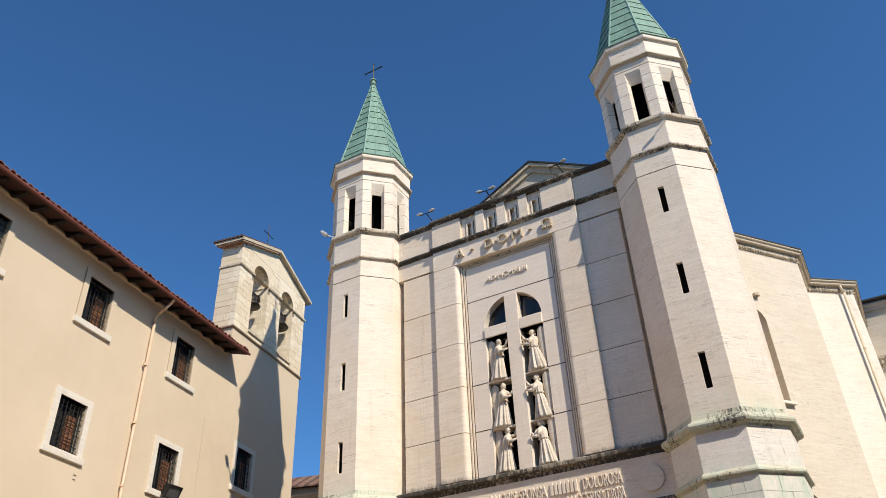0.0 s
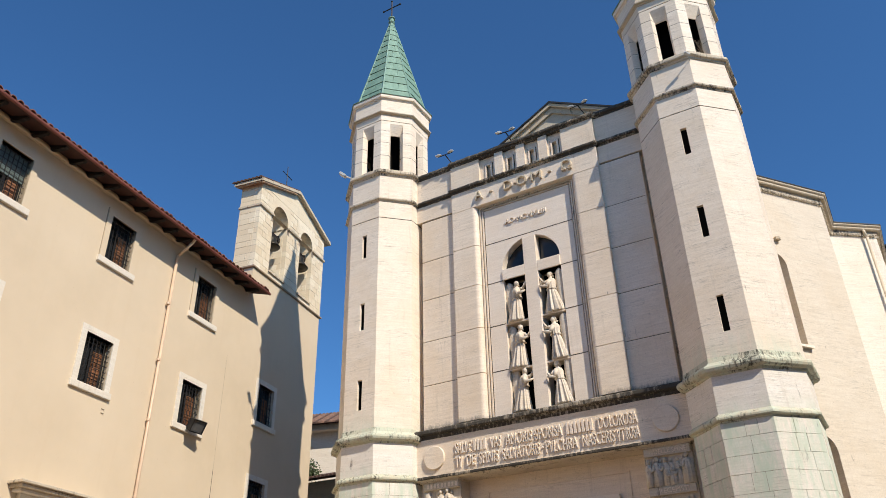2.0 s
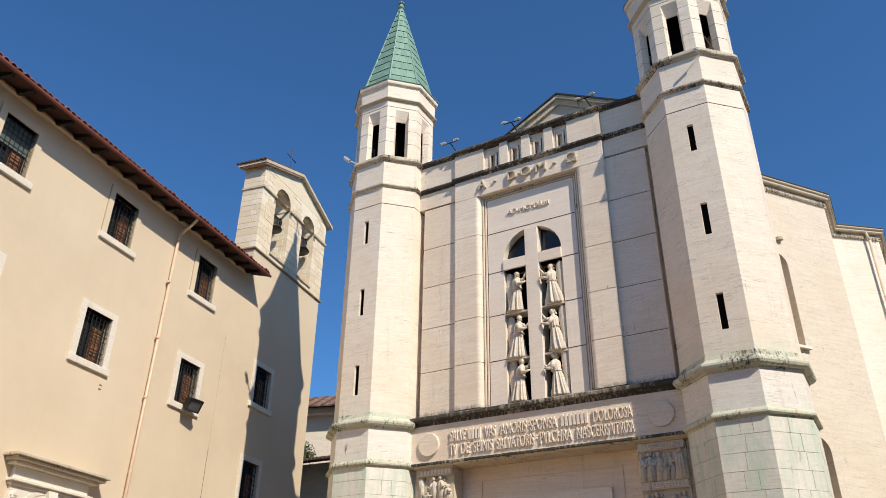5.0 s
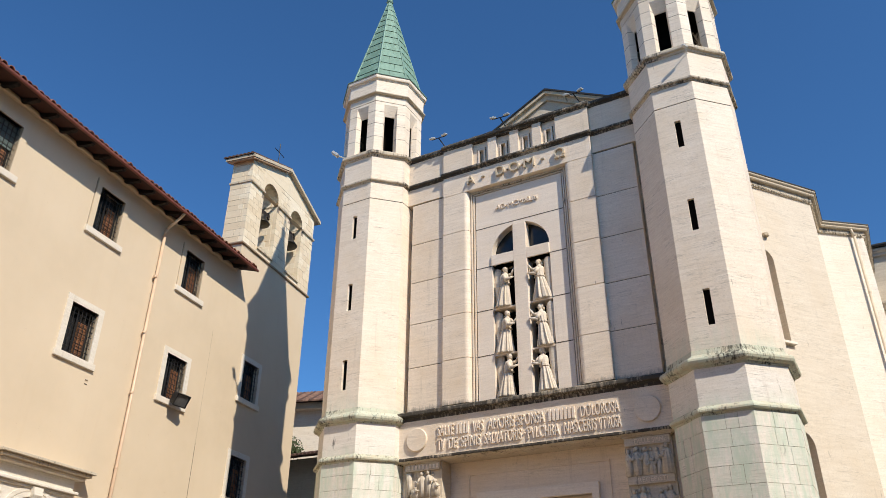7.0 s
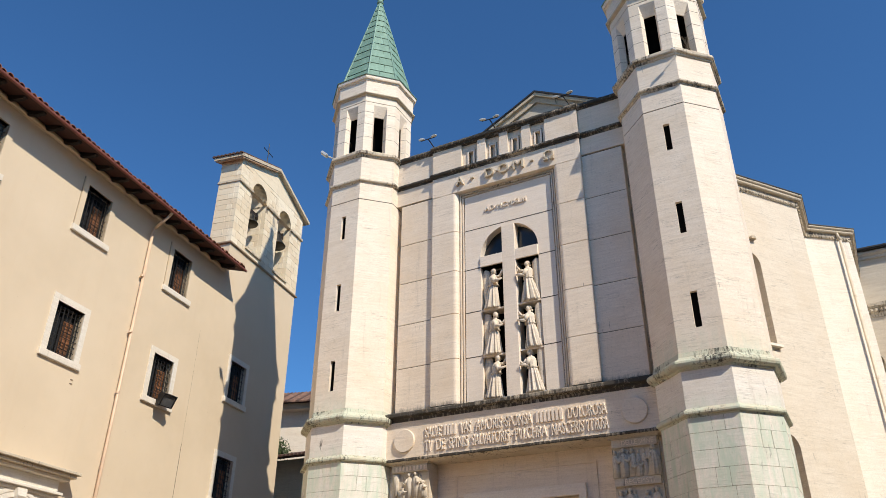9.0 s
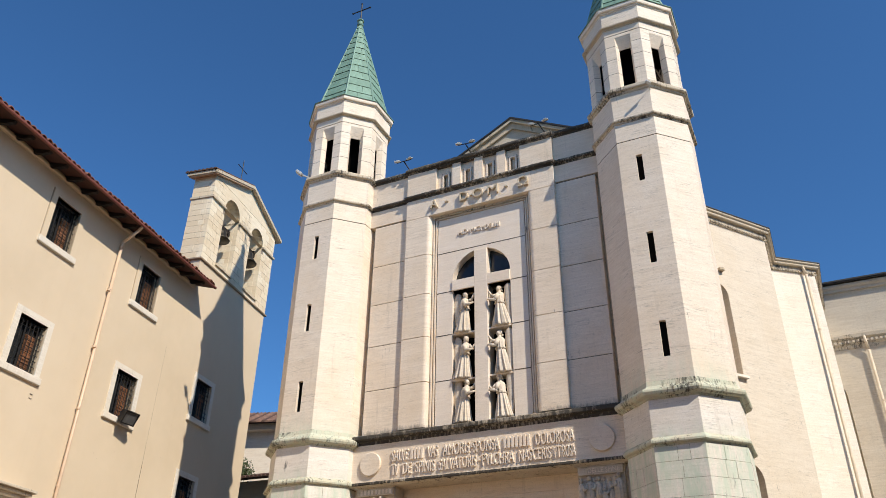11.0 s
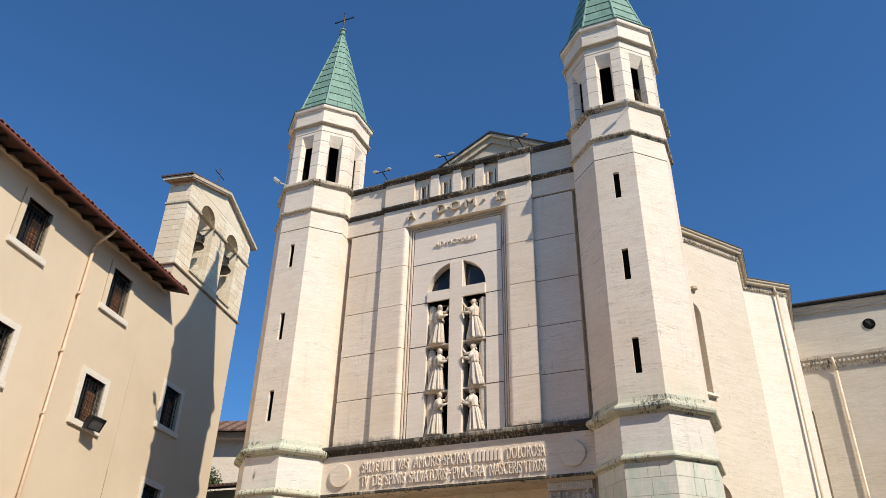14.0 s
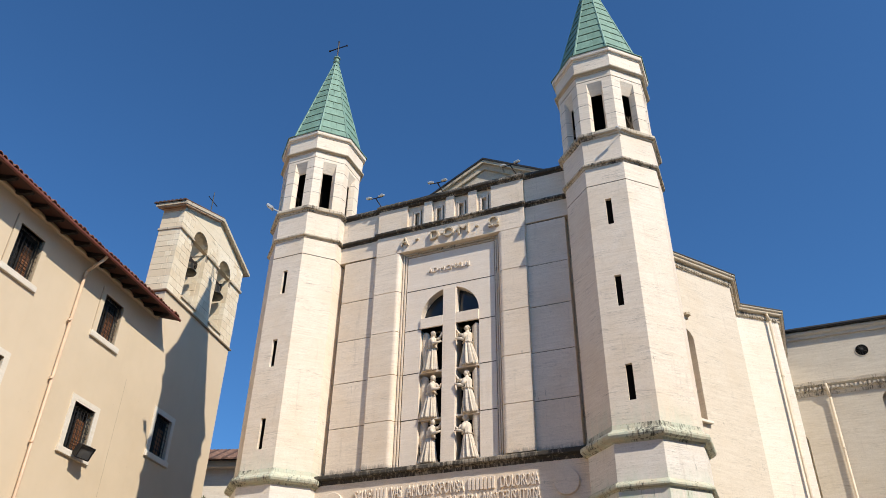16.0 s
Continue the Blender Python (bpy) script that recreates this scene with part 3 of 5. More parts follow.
def tower():
    tw = thing("bell_tower", "octagonal cream travertine bell tower with green copper spire", "tower", pose(-HALF, TY, 0), "church towers")
    part("base_core", oct_stack([(1.380, 0), (1.380, 6.6)]), MORTAR, tw)
    part("lower_cornice", oct_worn([(1.38, 6.565), (1.405, 6.58), (1.41, 6.61), (1.465, 6.625), (1.485, 6.65), (1.485, 6.69), (1.47, 6.72), (1.40, 6.79)], 6, 0.003), MOSSY, tw, "green-stained lower cornice ring")
    part("drum", oct_stack([(1.395, 6.78), (1.392, 7.74)]), TRAV_LOW, tw)
    part("main_cornice", oct_worn([(1.395, 7.69), (1.42, 7.70), (1.43, 7.735), (1.50, 7.75), (1.55, 7.785), (1.575, 7.84), (1.57, 7.89), (1.54, 7.925), (1.45, 7.96), (1.40, 8.03), (1.375, 8.15)], 6, 0.003), MOSSY, tw, "green-stained moulded cornice ring")
    # shaft: front face with three slits, the other faces plain
    S = [(8.74, 9.69), (11.34, 12.27), (13.93, 14.80)]
    a = 1.372
    for k in range(8):
        turn = Matrix.Rotation(math.pi / 4 * k, 4, "Z")
        w = a * T8
        holes = [(-0.085, 0.085, lo, hi) for lo, hi in S] if k == 0 else []
        at = lambda u, v, d: (u * (1 - d * T8 / w) if abs(abs(u) - w) < 1e-6 else u, -a + d, v)
        sf = part("shaft_face", pierced(-w, w, 8.1, 15.348, holes, 0.38, at), TRAV, tw, m=turn)
        part("shaft_upper_face", pierced(-w, w, 15.378, 16.02, [], 0.3, at), TRAV, tw, m=turn)
        if k == 0:
            for lo, hi in S:
                # shallow black sheet that stands in for the shade inside the slit
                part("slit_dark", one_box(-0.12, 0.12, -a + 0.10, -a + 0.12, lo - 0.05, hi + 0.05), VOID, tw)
    part("shaft_joint", oct_stack([(1.362, 15.3), (1.362, 15.45)]), JOINT_SHADE, tw)
    part("lower_band", oct_worn([(1.37, 16.0), (1.395, 16.01), (1.40, 16.05), (1.45, 16.06), (1.465, 16.08), (1.465, 16.125), (1.44, 16.15), (1.36, 16.20)], 8, 0.004), BANDS, tw, "soot-blackened stone band")
    part("collar", oct_stack([(1.372, 16.19), (1.385, 17.1)]), TRAV, tw)
    part("upper_band", oct_worn([(1.385, 17.07), (1.42, 17.08), (1.43, 17.13), (1.49, 17.145), (1.51, 17.17), (1.51, 17.25), (1.48, 17.29), (1.30, 17.36)], 8, 0.006), BANDS, tw, "soot-blackened stone band")
    # belfry: a panel with a splayed opening on each face
    ab = 1.345
    w = ab * T8
    for k in range(8):
        turn = Matrix.Rotation(math.pi / 4 * k, 4, "Z")
        bm = bmesh.new()
        o = [(-w, 17.33), (w, 17.33), (w, 19.53), (-w, 19.53)]
        h = [(-0.245, 17.345), (0.245, 17.345), (0.245, 19.42), (-0.245, 19.42)]
        n = [(-0.175, 17.355), (0.175, 17.355), (0.175, 19.02), (-0.175, 19.02)]
        lay = [[bm.verts.new((u, y, v)) for u, v in q] for q, y in ((o, -ab), (h, -ab), (n, -ab + 0.18), (n, -ab + 0.21))]
        for p, q in zip(lay, lay[1:]):
            for i in range(4):
                j = (i + 1) % 4
                bm.faces.new((p[i], p[j], q[j], q[i]))
        part("belfry_panel", bm, TRAV, tw, m=turn)
        for z in (17.98, 18.55, 19.08):
            for sx in (-1, 1):
                bm = bmesh.new()
                rings(bm, [[Vector((sx * u, y - 0.002, z + dz)) for u, y in ((w, -ab), (0.244, -ab), (0.176, -ab + 0.175), (0.22, -ab + 0.175), (w, -ab + 0.02))] for dz in (-0.006, 0.006)])
                part("belfry_joint", bm, JOINT_SHADE, tw, m=turn)
    # black floor, ceiling and core, added to paint the belfry's inner shade
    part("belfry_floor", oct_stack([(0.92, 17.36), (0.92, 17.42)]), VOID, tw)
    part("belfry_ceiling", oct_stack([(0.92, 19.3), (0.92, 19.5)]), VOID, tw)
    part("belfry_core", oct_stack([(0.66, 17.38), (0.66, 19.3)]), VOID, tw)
    part("top_joint", oct_stack([(1.34, 19.50), (1.34, 19.56)]), JOINT_SHADE, tw)
    part("top_ring", oct_stack([(1.355, 19.545), (1.36, 19.80)]), TRAV, tw)
    part("top_moulding", oct_worn([(1.36, 19.785), (1.385, 19.79), (1.39, 19.82), (1.455, 19.83), (1.475, 19.85), (1.475, 19.885), (1.40, 19.93)], 4, 0.003), WORN, tw)
    part("top_drum", oct_stack([(1.40, 19.92), (1.405, 20.46)]), TRAV, tw)
    part("eave_moulding", oct_stack([(1.405, 20.45), (1.43, 20.46), (1.435, 20.50), (1.49, 20.515), (1.505, 20.56), (1.505, 20.66), (1.33, 20.71)]), TRAV, tw)
    part("copper_eave", oct_stack([(1.50, 20.668), (1.535, 20.655), (1.54, 20.675), (1.33, 20.76)]), COPPER, tw, "copper drip edge")
    # spire: copper sheets in courses, ribs on the edges
    z0, z1, a0, a1 = 20.69, 25.83, 1.33, 0.07
    rad = lambda z: a0 + (a1 - a0) * (z - z0) / (z1 - z0)
    part("spire_core", oct_stack([(rad(z) - 0.02, z) for z in (z0, z1)]), SEAM, tw)
    course = [z0 + (z1 - z0) * (1 - (1 - i / 13) ** 1.15) for i in range(14)]
    for k in range(8):
        turn = Matrix.Rotation(math.pi / 4 * k, 4, "Z")
        for i in range(13):
            lo, hi = course[i], course[i + 1]
            off = 0.22 if i % 2 else -0.18
            cols = [-1, off, 1] if i < 8 else [-1, 1]
            for c0, c1 in zip(cols, cols[1:]):
                bm = bmesh.new()
                r0, r1 = rad(lo), rad(hi)
                q = [(c0 * r0 * T8, -r0 - 0.022, lo + 0.022), (c1 * r0 * T8, -r0 - 0.022, lo + 0.022), (c1 * r1 * T8 - 0.006, -r1 - 0.004, hi + 0.005), (c0 * r1 * T8 + 0.006, -r1 - 0.004, hi + 0.005)]
                f = [bm.verts.new(p) for p in q]
                b = [bm.verts.new((p[0], p[1] + 0.02, p[2])) for p in q]
                bm.faces.new(f)
                for x in range(4):
                    bm.faces.new((f[x], b[x], b[(x + 1) % 4], f[(x + 1) % 4]))
                part("copper_sheet", bm, COPPER, tw, m=turn)
        bm = bmesh.new()
        rod(bm, (rad(z0) * T8, -rad(z0) - 0.005, z0), (rad(z1) * T8, -rad(z1) - 0.005, z1), 0.045, 6, 0.020)
        part("spire_rib", bm, COPPER_RIB, tw, m=turn)
    bm = bmesh.new()
    rings(bm, [[Vector((r * math.cos(i * math.pi / 6), r * math.sin(i * math.pi / 6), z)) for i in range(12)] for r, z in ((0.07, 25.78), (0.13, 25.84), (0.15, 25.88), (0.11, 25.93), (0.10, 26.06), (0.15, 26.10), (0.14, 26.15), (0.03, 26.18))])
    part("finial", bm, COPPER, tw)
    bm = bmesh.new()
    rod(bm, (0, 0, 26.15), (0, 0, 27.14), 0.028, 6)
    rod(bm, (-0.41, 0, 26.76), (0.41, 0, 26.76), 0.026, 6)
    for c in ((0, 0, 27.15), (-0.42, 0, 26.76), (0.42, 0, 26.76)):
        ball(bm, c, 0.045, 0.045, 0.045)
    part("cross", bm, IRON, tw, "thin dark iron cross")
    # squared blocks of the base
    rng = random.Random(4)
    z = 0.0
    row = 0
    while z < 6.55:
        h = min(rng.choice((0.36, 0.42, 0.47, 0.40)), 6.585 - z)
        if h < 0.2:
            break
        for k in (0, 1, 2, 6, 7):
            turn = Matrix.Rotation(math.pi / 4 * k, 4, "Z")
            w = 1.39 * T8
            cut = rng.uniform(-0.28, 0.28)
            xs = [-w, cut, w] if (row + k) % 3 else [-w, cut - 0.3 if cut > 0 else cut, cut + 0.28 if cut <= 0 else cut, w]
            for x0, x1 in zip(xs, xs[1:]):
                out = rng.uniform(0.0, 0.008)
                i0, i1 = (0.0 if x0 == -w else 0.004), (0.0 if x1 == w else 0.004)
                bm = one_box(x0 + i0, x1 - i1, -1.388 - out, -1.33, z + 0.004, z + h - 0.004)
                part("stone_block", bm, TRAV_LOW, tw, m=turn)
        z += h
        row += 1
    return tw


left_tower = tower()
copy_thing(left_tower, pose(HALF, TY, 0))

# ---- polygonal side chapel ----
chapel = thing("side_chapel", "tall cream stone side chapel with moulded eaves", "building")
CZ = 14.34
PT = [Vector((4.6, -0.55 + 1.3, 0)), Vector((6.69, 1.85, 0)), Vector((8.075, 3.71, 0)), Vector((8.075, 5.76, 0)), Vector((9.36, 6.81, 0)), Vector((9.36, 10.6, 0))]
PT[0] = PT[1] - (PT[2] - PT[1]) * 1.3


def facet(p, q, holes, name, depth=0.4, mat=SIDE):
    d = (q - p).normalized()
    inward = Vector((-d.y, d.x, 0))
    at = lambda u, v, k: p + d * u + inward * k + Vector((0, 0, v))
    return part(name, pierced(0, (q - p).length, 0, CZ - 0.35, holes, depth, at), mat, chapel)


d1 = (PT[2] - PT[0]).normalized()
u_p1 = (PT[1] - PT[0]).length
# front facet in the darker version of the side stone
facet(PT[0], PT[2], [(u_p1 - 0.52, u_p1 + 0.245, 9.13, arch(u_p1 - 0.52, u_p1 + 0.245, 11.55)), (u_p1 - 0.52, u_p1 + 0.28, 2.5, arch(u_p1 - 0.52, u_p1 + 0.28, 6.35))], "wall", mat=SIDE_DARK)
facet(PT[2], PT[3], [], "wall")
facet(PT[3], PT[4], [], "wall")
facet(PT[4], PT[5], [], "wall")
inw = Vector((-d1.y, d1.x, 0))
for z0, z1 in ((9.0, 12.1), (2.4, 6.9)):
    bm = bmesh.new()
    c = PT[0] + d1 * (u_p1 - 0.6) + inw * 0.36
    e = PT[0] + d1 * (u_p1 + 0.35) + inw * 0.36
    f = [bm.verts.new(v) for v in (c + Vector((0, 0, z0)), e + Vector((0, 0, z0)), e + Vector((0, 0, z1)), c + Vector((0, 0, z1)))]
    bm.faces.new(f)
    bmesh.ops.solidify(bm, geom=bm.faces[:], thickness=0.02)
    part("infill", bm, SLAB, chapel)


def run_between(pts, prof, name, material, parent, jit=0.0):
    """A moulding of profile (outward, z) mitred along a line of corner points, outward to the right of its way."""
    loops = []
    for i, p in enumerate(pts):
        da = (pts[i] - pts[i - 1]).normalized() if i else (pts[1] - pts[0]).normalized()
        db = (pts[i + 1] - pts[i]).normalized() if i + 1 < len(pts) else da
        na, nb = Vector((da.y, -da.x, 0)), Vector((db.y, -db.x, 0))
        n = (na + nb) / max(0.3, 1 + na.dot(nb))
        loops.append([Vector((p.x + n.x * o, p.y + n.y * o, z)) for o, z in prof])
    bm = bmesh.new()
    rings(bm, loops)
    return part(name, bm, material, parent)


run_between(PT, [(-0.3, CZ - 0.36), (0.02, CZ - 0.36), (0.025, CZ - 0.30), (0.05, CZ - 0.28), (0.05, CZ - 0.18), (0.15, CZ - 0.16), (0.17, CZ - 0.13), (0.17, CZ - 0.08), (0.20, CZ - 0.065), (0.22, CZ - 0.04), (0.22, CZ), (-0.3, CZ + 0.02)], "eave_cornice", WORN, chapel)
# band stone gives the frieze its stains and darkens it for the cornice shadow
run_between(PT, [(-0.2, CZ - 0.285), (0.055, CZ - 0.275), (0.06, CZ - 0.185), (-0.2, CZ - 0.17)], "cornice_frieze", BANDS, chapel)
run_between(PT, [(-0.3, CZ + 0.02), (0.235, CZ + 0.005), (0.235, CZ + 0.04), (-0.3, CZ + 0.10)], "roof_edge", LEAD, chapel)
dentil_mesh = bpy.data.meshes.new("dentil")
bm = one_box(-0.027, 0.027, -0.03, 0.03, -0.025, 0.025)
bmesh.ops.recalc_face_normals(bm, faces=bm.faces)
bm.to_mesh(dentil_mesh)
bm.free()
# Stains and the dentils' shadow are both put into this colour.
dentil_mesh.materials.append(BANDS)
for i in range(5):
    p, q = PT[i], PT[i + 1]
    d = (q - p).normalized()
    n = Vector((d.y, -d.x, 0))
    L = (q - p).length
    for k in range(int(L / 0.10)):
        c = p + d * (0.05 + 0.10 * k) + n * 0.045
        block = new("dentil", dentil_mesh)
        block.parent = chapel
        block.matrix_basis = Matrix.Translation((c.x, c.y, CZ - 0.32)) @ Matrix.Rotation(math.atan2(d.y, d.x), 4, "Z")
bm = bmesh.new()
rings(bm, [[Vector((x, y, z)) for x, y in ((4.2, 1.4), (6.5, 2.2), (7.9, 3.9), (7.9, 5.9), (9.2, 6.9), (9.2, 12), (4.2, 12))] for z in (CZ - 0.1, CZ + 0.05)])
part("roof", bm, LEAD, chapel)
bm = bmesh.new()
c = PT[0] + d1 * (u_p1 + 0.1)
box(bm, -0.30, 0.22, -0.12, 0.1, 9.06, 9.13)
part("window_sill", bm, SIDE, chapel, m=Matrix.Translation((c.x, c.y, 0)) @ Matrix.Rotation(math.atan2(d1.y, d1.x), 4, "Z"))
bm = bmesh.new()
rings(bm, [[Vector((x, y, z)) for x, y in ((-0.09, 0.1), (-0.09, -0.13), (0.0, -0.17), (0.09, -0.13), (0.09, 0.1))] for z in (12.33, 12.37, 12.41)])
part("corbel", bm, WORN, chapel, m=Matrix.Translation((c.x - 0.03, c.y, 0)) @ Matrix.Rotation(math.atan2(d1.y, d1.x), 4, "Z"))

# ---- transept behind ----
transept = thing("transept", "plain cream transept wall with round window and dentilled cornice", "building")
BY = 10.6
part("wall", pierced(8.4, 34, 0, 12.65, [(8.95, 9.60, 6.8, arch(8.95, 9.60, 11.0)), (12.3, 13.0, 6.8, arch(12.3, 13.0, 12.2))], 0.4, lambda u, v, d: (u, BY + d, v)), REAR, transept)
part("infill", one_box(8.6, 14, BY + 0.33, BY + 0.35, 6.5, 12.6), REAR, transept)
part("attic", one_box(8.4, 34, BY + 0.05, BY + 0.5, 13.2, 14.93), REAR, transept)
part("string_course", along_x([(BY + 0.5, 12.64), (BY - 0.02, 12.64), (BY - 0.05, 12.75), (BY - 0.10, 12.8), (BY - 0.10, 12.92), (BY - 0.20, 13.0), (BY - 0.22, 13.12), (BY + 0.04, 13.20), (BY + 0.5, 13.22)], 8.4, 34, 0.2, 0.006), BANDS, transept)
for k in range(110):
    block = new("dentil", dentil_mesh)
    block.parent = transept
    block.matrix_basis = Matrix.Translation((9.04 + 0.15 * k, BY - 0.125, 12.87)) @ Matrix.Diagonal((1.48, 1.17, 2.0, 1))
part("eave_moulding", one_box(8.4, 34, BY - 0.03, BY + 0.5, 14.93, 15.05), REAR, transept)
part("eave_board", along_x([(BY + 0.5, 15.05), (BY - 0.06, 15.05), (BY - 0.12, 15.12), (BY - 0.12, 15.20), (BY + 0.5, 15.52)], 8.4, 34, 2.0, 0.0), REAR, transept)
part("roof_edge", along_x([(BY + 0.5, 15.53), (BY - 0.13, 15.25), (BY - 0.13, 15.37), (BY + 8, 18.2), (BY + 8, 18.1)], 8.3, 34, 2.0, 0.0), LEAD, transept)
bm = bmesh.new()
rod(bm, (8.3, BY - 0.17, 15.29), (34, BY - 0.17, 15.29), 0.07, 10)
part("gutter", bm, LEAD, transept, "black roof gutter")
ocx, ocz = 12.12, 14.20
bm = bmesh.new()
rings(bm, [[Vector((ocx + r * math.cos(i * math.pi / 16), BY + y, ocz + r * math.sin(i * math.pi / 16))) for i in range(32)] for r, y in ((0.215, 0.03), (0.215, 0.045))])
oc = part("round_window", bm, VOID, transept)
bm = bmesh.new()
rings(bm, [[Vector((ocx + r * math.cos(i * math.pi / 16), BY + y, ocz + r * math.sin(i * math.pi / 16))) for i in range(32)] for r, y in ((0.21, 0.05), (0.215, 0.03), (0.235, 0.03), (0.24, 0.05))], cap=False)
part("window_ring", bm, REAR, oc)
bm = bmesh.new()
for i in range(12):
    a = i * math.pi / 6
    rod(bm, (ocx, BY + 0.02, ocz), (ocx + 0.21 * math.cos(a), BY + 0.02, ocz + 0.21 * math.sin(a)), 0.012, 5)
ball(bm, (ocx, BY + 0.02, ocz), 0.06, 0.02, 0.06)
part("window_spokes", bm, IRON, oc)

# ---- downpipes of the church ----


def pipe(pts, r, label, material=PIPE, parent=None, clips=()):
    t = thing("downpipe", label, "downpipe") if parent is None else parent
    for a, b in zip(pts, pts[1:]):
        bm = bmesh.new()
        rod(bm, a, b, r, 10)
        part("pipe_length", bm, material, t, smooth=True)
    for c in pts[1:-1]:
        bm = bmesh.new()
        ball(bm, c, r * 1.02, r * 1.02, r * 1.02, 10, 8)
        part("pipe_elbow", bm, material, t, smooth=True)
    for c in clips:
        bm = bmesh.new()
        rod(bm, (c[0], c[1], c[2] - 0.03), (c[0], c[1], c[2] + 0.03), r * 1.16, 10)
        part("pipe_clip", bm, material, t)
    return t


pipe([(9.02, 6.40, 14.35), (9.10, 6.42, 13.9), (9.10, 6.42, 0.0)], 0.046, "cream-painted downpipe on the chapel wall", PIPE_CREAM, clips=[(9.10, 6.42, z) for z in (11.9, 9.2, 6.5)])
pipe([(10.60, BY - 0.22, 13.0), (10.65, BY - 0.10, 12.5), (10.66, BY - 0.10, 0.0)], 0.046, "cream-painted downpipe on the transept wall", PIPE_CREAM, clips=[(10.66, BY - 0.1, z) for z in (10.6, 8.0)])

# ---- plastered monastery building ----
MB = pose(-11.15, -7.0, 0, 0, 0, 10.31)
house = thing("monastery_building", "cream plastered monastery building with barred windows", "building", MB)
S0, S1, S2 = -22.0, 7.9, 13.45
WW, WH = 1.077, 1.507
WIN = []
for s in (-16.9, -12.65, -8.35, -4.03, 0.225, 4.65):
    WIN += [(s, 14.66, "plaster"), (s, 10.724, "stone")]
WIN += [(9.146, 12.006, "stone"), (9.07, 8.29, "stone")]
DOOR_S = 0.47
holes = [(s, s + WW, z - WH, z) for s, z, _ in WIN] + [(DOOR_S - 0.85, DOOR_S + 0.85, 0.02, arch(DOOR_S - 0.85, DOOR_S + 0.85, 4.45))]
wall_at = lambda u, v, d: (-d, u, v)
part("wall", pierced(S0, S2, 0, 15.5, holes, 0.45, wall_at), PLASTER, house)
part("gable_wall", one_box(-0.45, 0.0, S1, S2, 15.5, 16.6), PLASTER, house)
part("end_wall", one_box(-9, -0.451, S2 - 0.4, S2 - 0.002, 0, 15.4), PLASTER, house)
part("end_wall", one_box(-9, -0.451, S0, S0 + 0.4, 0, 15.4), PLASTER, house)
part("inner_wall", one_box(-1.2, -1.1, S0 + 0.4, S2 - 0.4, 0, 15.4), VOID, house)
part("rear_wall", one_box(-9.4, -9, S0, S2, 0, 15.4), PLASTER, house)
part("plaster_seam", one_box(-0.002, 0.002, 6.90, 6.906, 8.2, 12.4), MORTAR, house)
part("plaster_crack", one_box(-0.002, 0.003, 6.892, 6.910, 2.0, 8.2), JOINT_SHADE, house)


def window(s, top, kind):
    bot = top - WH
    w = part("window", one_box(-0.30, -0.28, s - 0.02, s + WW + 0.02, bot - 0.02, top + 0.02), GLASS, house)
    mat = WHITE if kind == "stone" else PLASTER
    f, pr = 0.20, 0.035 if kind == "stone" else 0.045
    for nm, a, b, c, d in (("jamb", s - f, s, bot, top + f), ("jamb", s + WW, s + WW + f, bot, top + f), ("lintel", s, s + WW, top, top + f)):
        part(nm, one_box(-0.2, pr, a, b, c, d), mat, w)
    if kind != "stone":
        for a, b, c, d in ((s - f - 0.016, s - f, bot, top + f), (s + WW + f, s + WW + f + 0.016, bot, top + f), (s - f, s + WW + f, top + f, top + f + 0.016)):
            part("surround_line", one_box(-0.05, 0.012, a, b, c, d), MORTAR, w)
    part("sill", bevelled(one_box(-0.25, 0.085, s - f - 0.06, s + WW + f + 0.06, bot - 0.20, bot), 0.01, 1), WHITE, w, "white stone sill")
    for a, b, c, d in ((s, s + 0.07, bot, top), (s + WW - 0.07, s + WW, bot, top), (s + 0.07, s + WW - 0.07, top - 0.08, top), (s + 0.07, s + WW - 0.07, bot, bot + 0.06), (s + WW / 2 - 0.035, s + WW / 2 + 0.035, bot + 0.06, top - 0.08)):
        part("casement", one_box(-0.275, -0.22, a, b, c, d), IRON, w)
    sh = part("shutter", one_box(-0.268, -0.245, s + WW * 0.60, s + WW - 0.07, bot + 0.06, top - 0.36), SHUTTER, w, "orange-brown wooden inner shutter")
    for k in range(10):
        z = bot + 0.10 + k * 0.105
        part("slat", one_box(-0.245, -0.225, s + WW * 0.62, s + WW - 0.09, z, z + 0.06), SHUTTER, sh)
    bm = bmesh.new()
    for k in range(7):
        rod(bm, (-0.07, s + WW * (k + 0.5) / 7, bot), (-0.07, s + WW * (k + 0.5) / 7, top), 0.013, 5)
    for k in range(9):
        rod(bm, (-0.07, s, bot + WH * (k + 0.5) / 9), (-0.07, s + WW, bot + WH * (k + 0.5) / 9), 0.011, 5)
    part("grille", bm, IRON, w, "dark iron window grille")
    if s == -4.03 and kind != "stone":
        bl = part("roller_blind", one_box(-0.20, -0.175, s + 0.01, s + WW - 0.01, top - 0.78, top), BLIND, w, "grey-green slatted roller blind half lowered")
        for k in range(12):
            part("slat", one_box(-0.176, -0.162, s + 0.015, s + WW - 0.015, top - 0.77 + 0.064 * k, top - 0.72 + 0.064 * k), BLIND, bl)


for a in WIN:
    window(*a)

# small marks below one sill
for z in (8.72, 8.60):
    part("wall_hook", one_box(0, 0.02, 1.36, 1.46, z, z + 0.018), MORTAR, house)

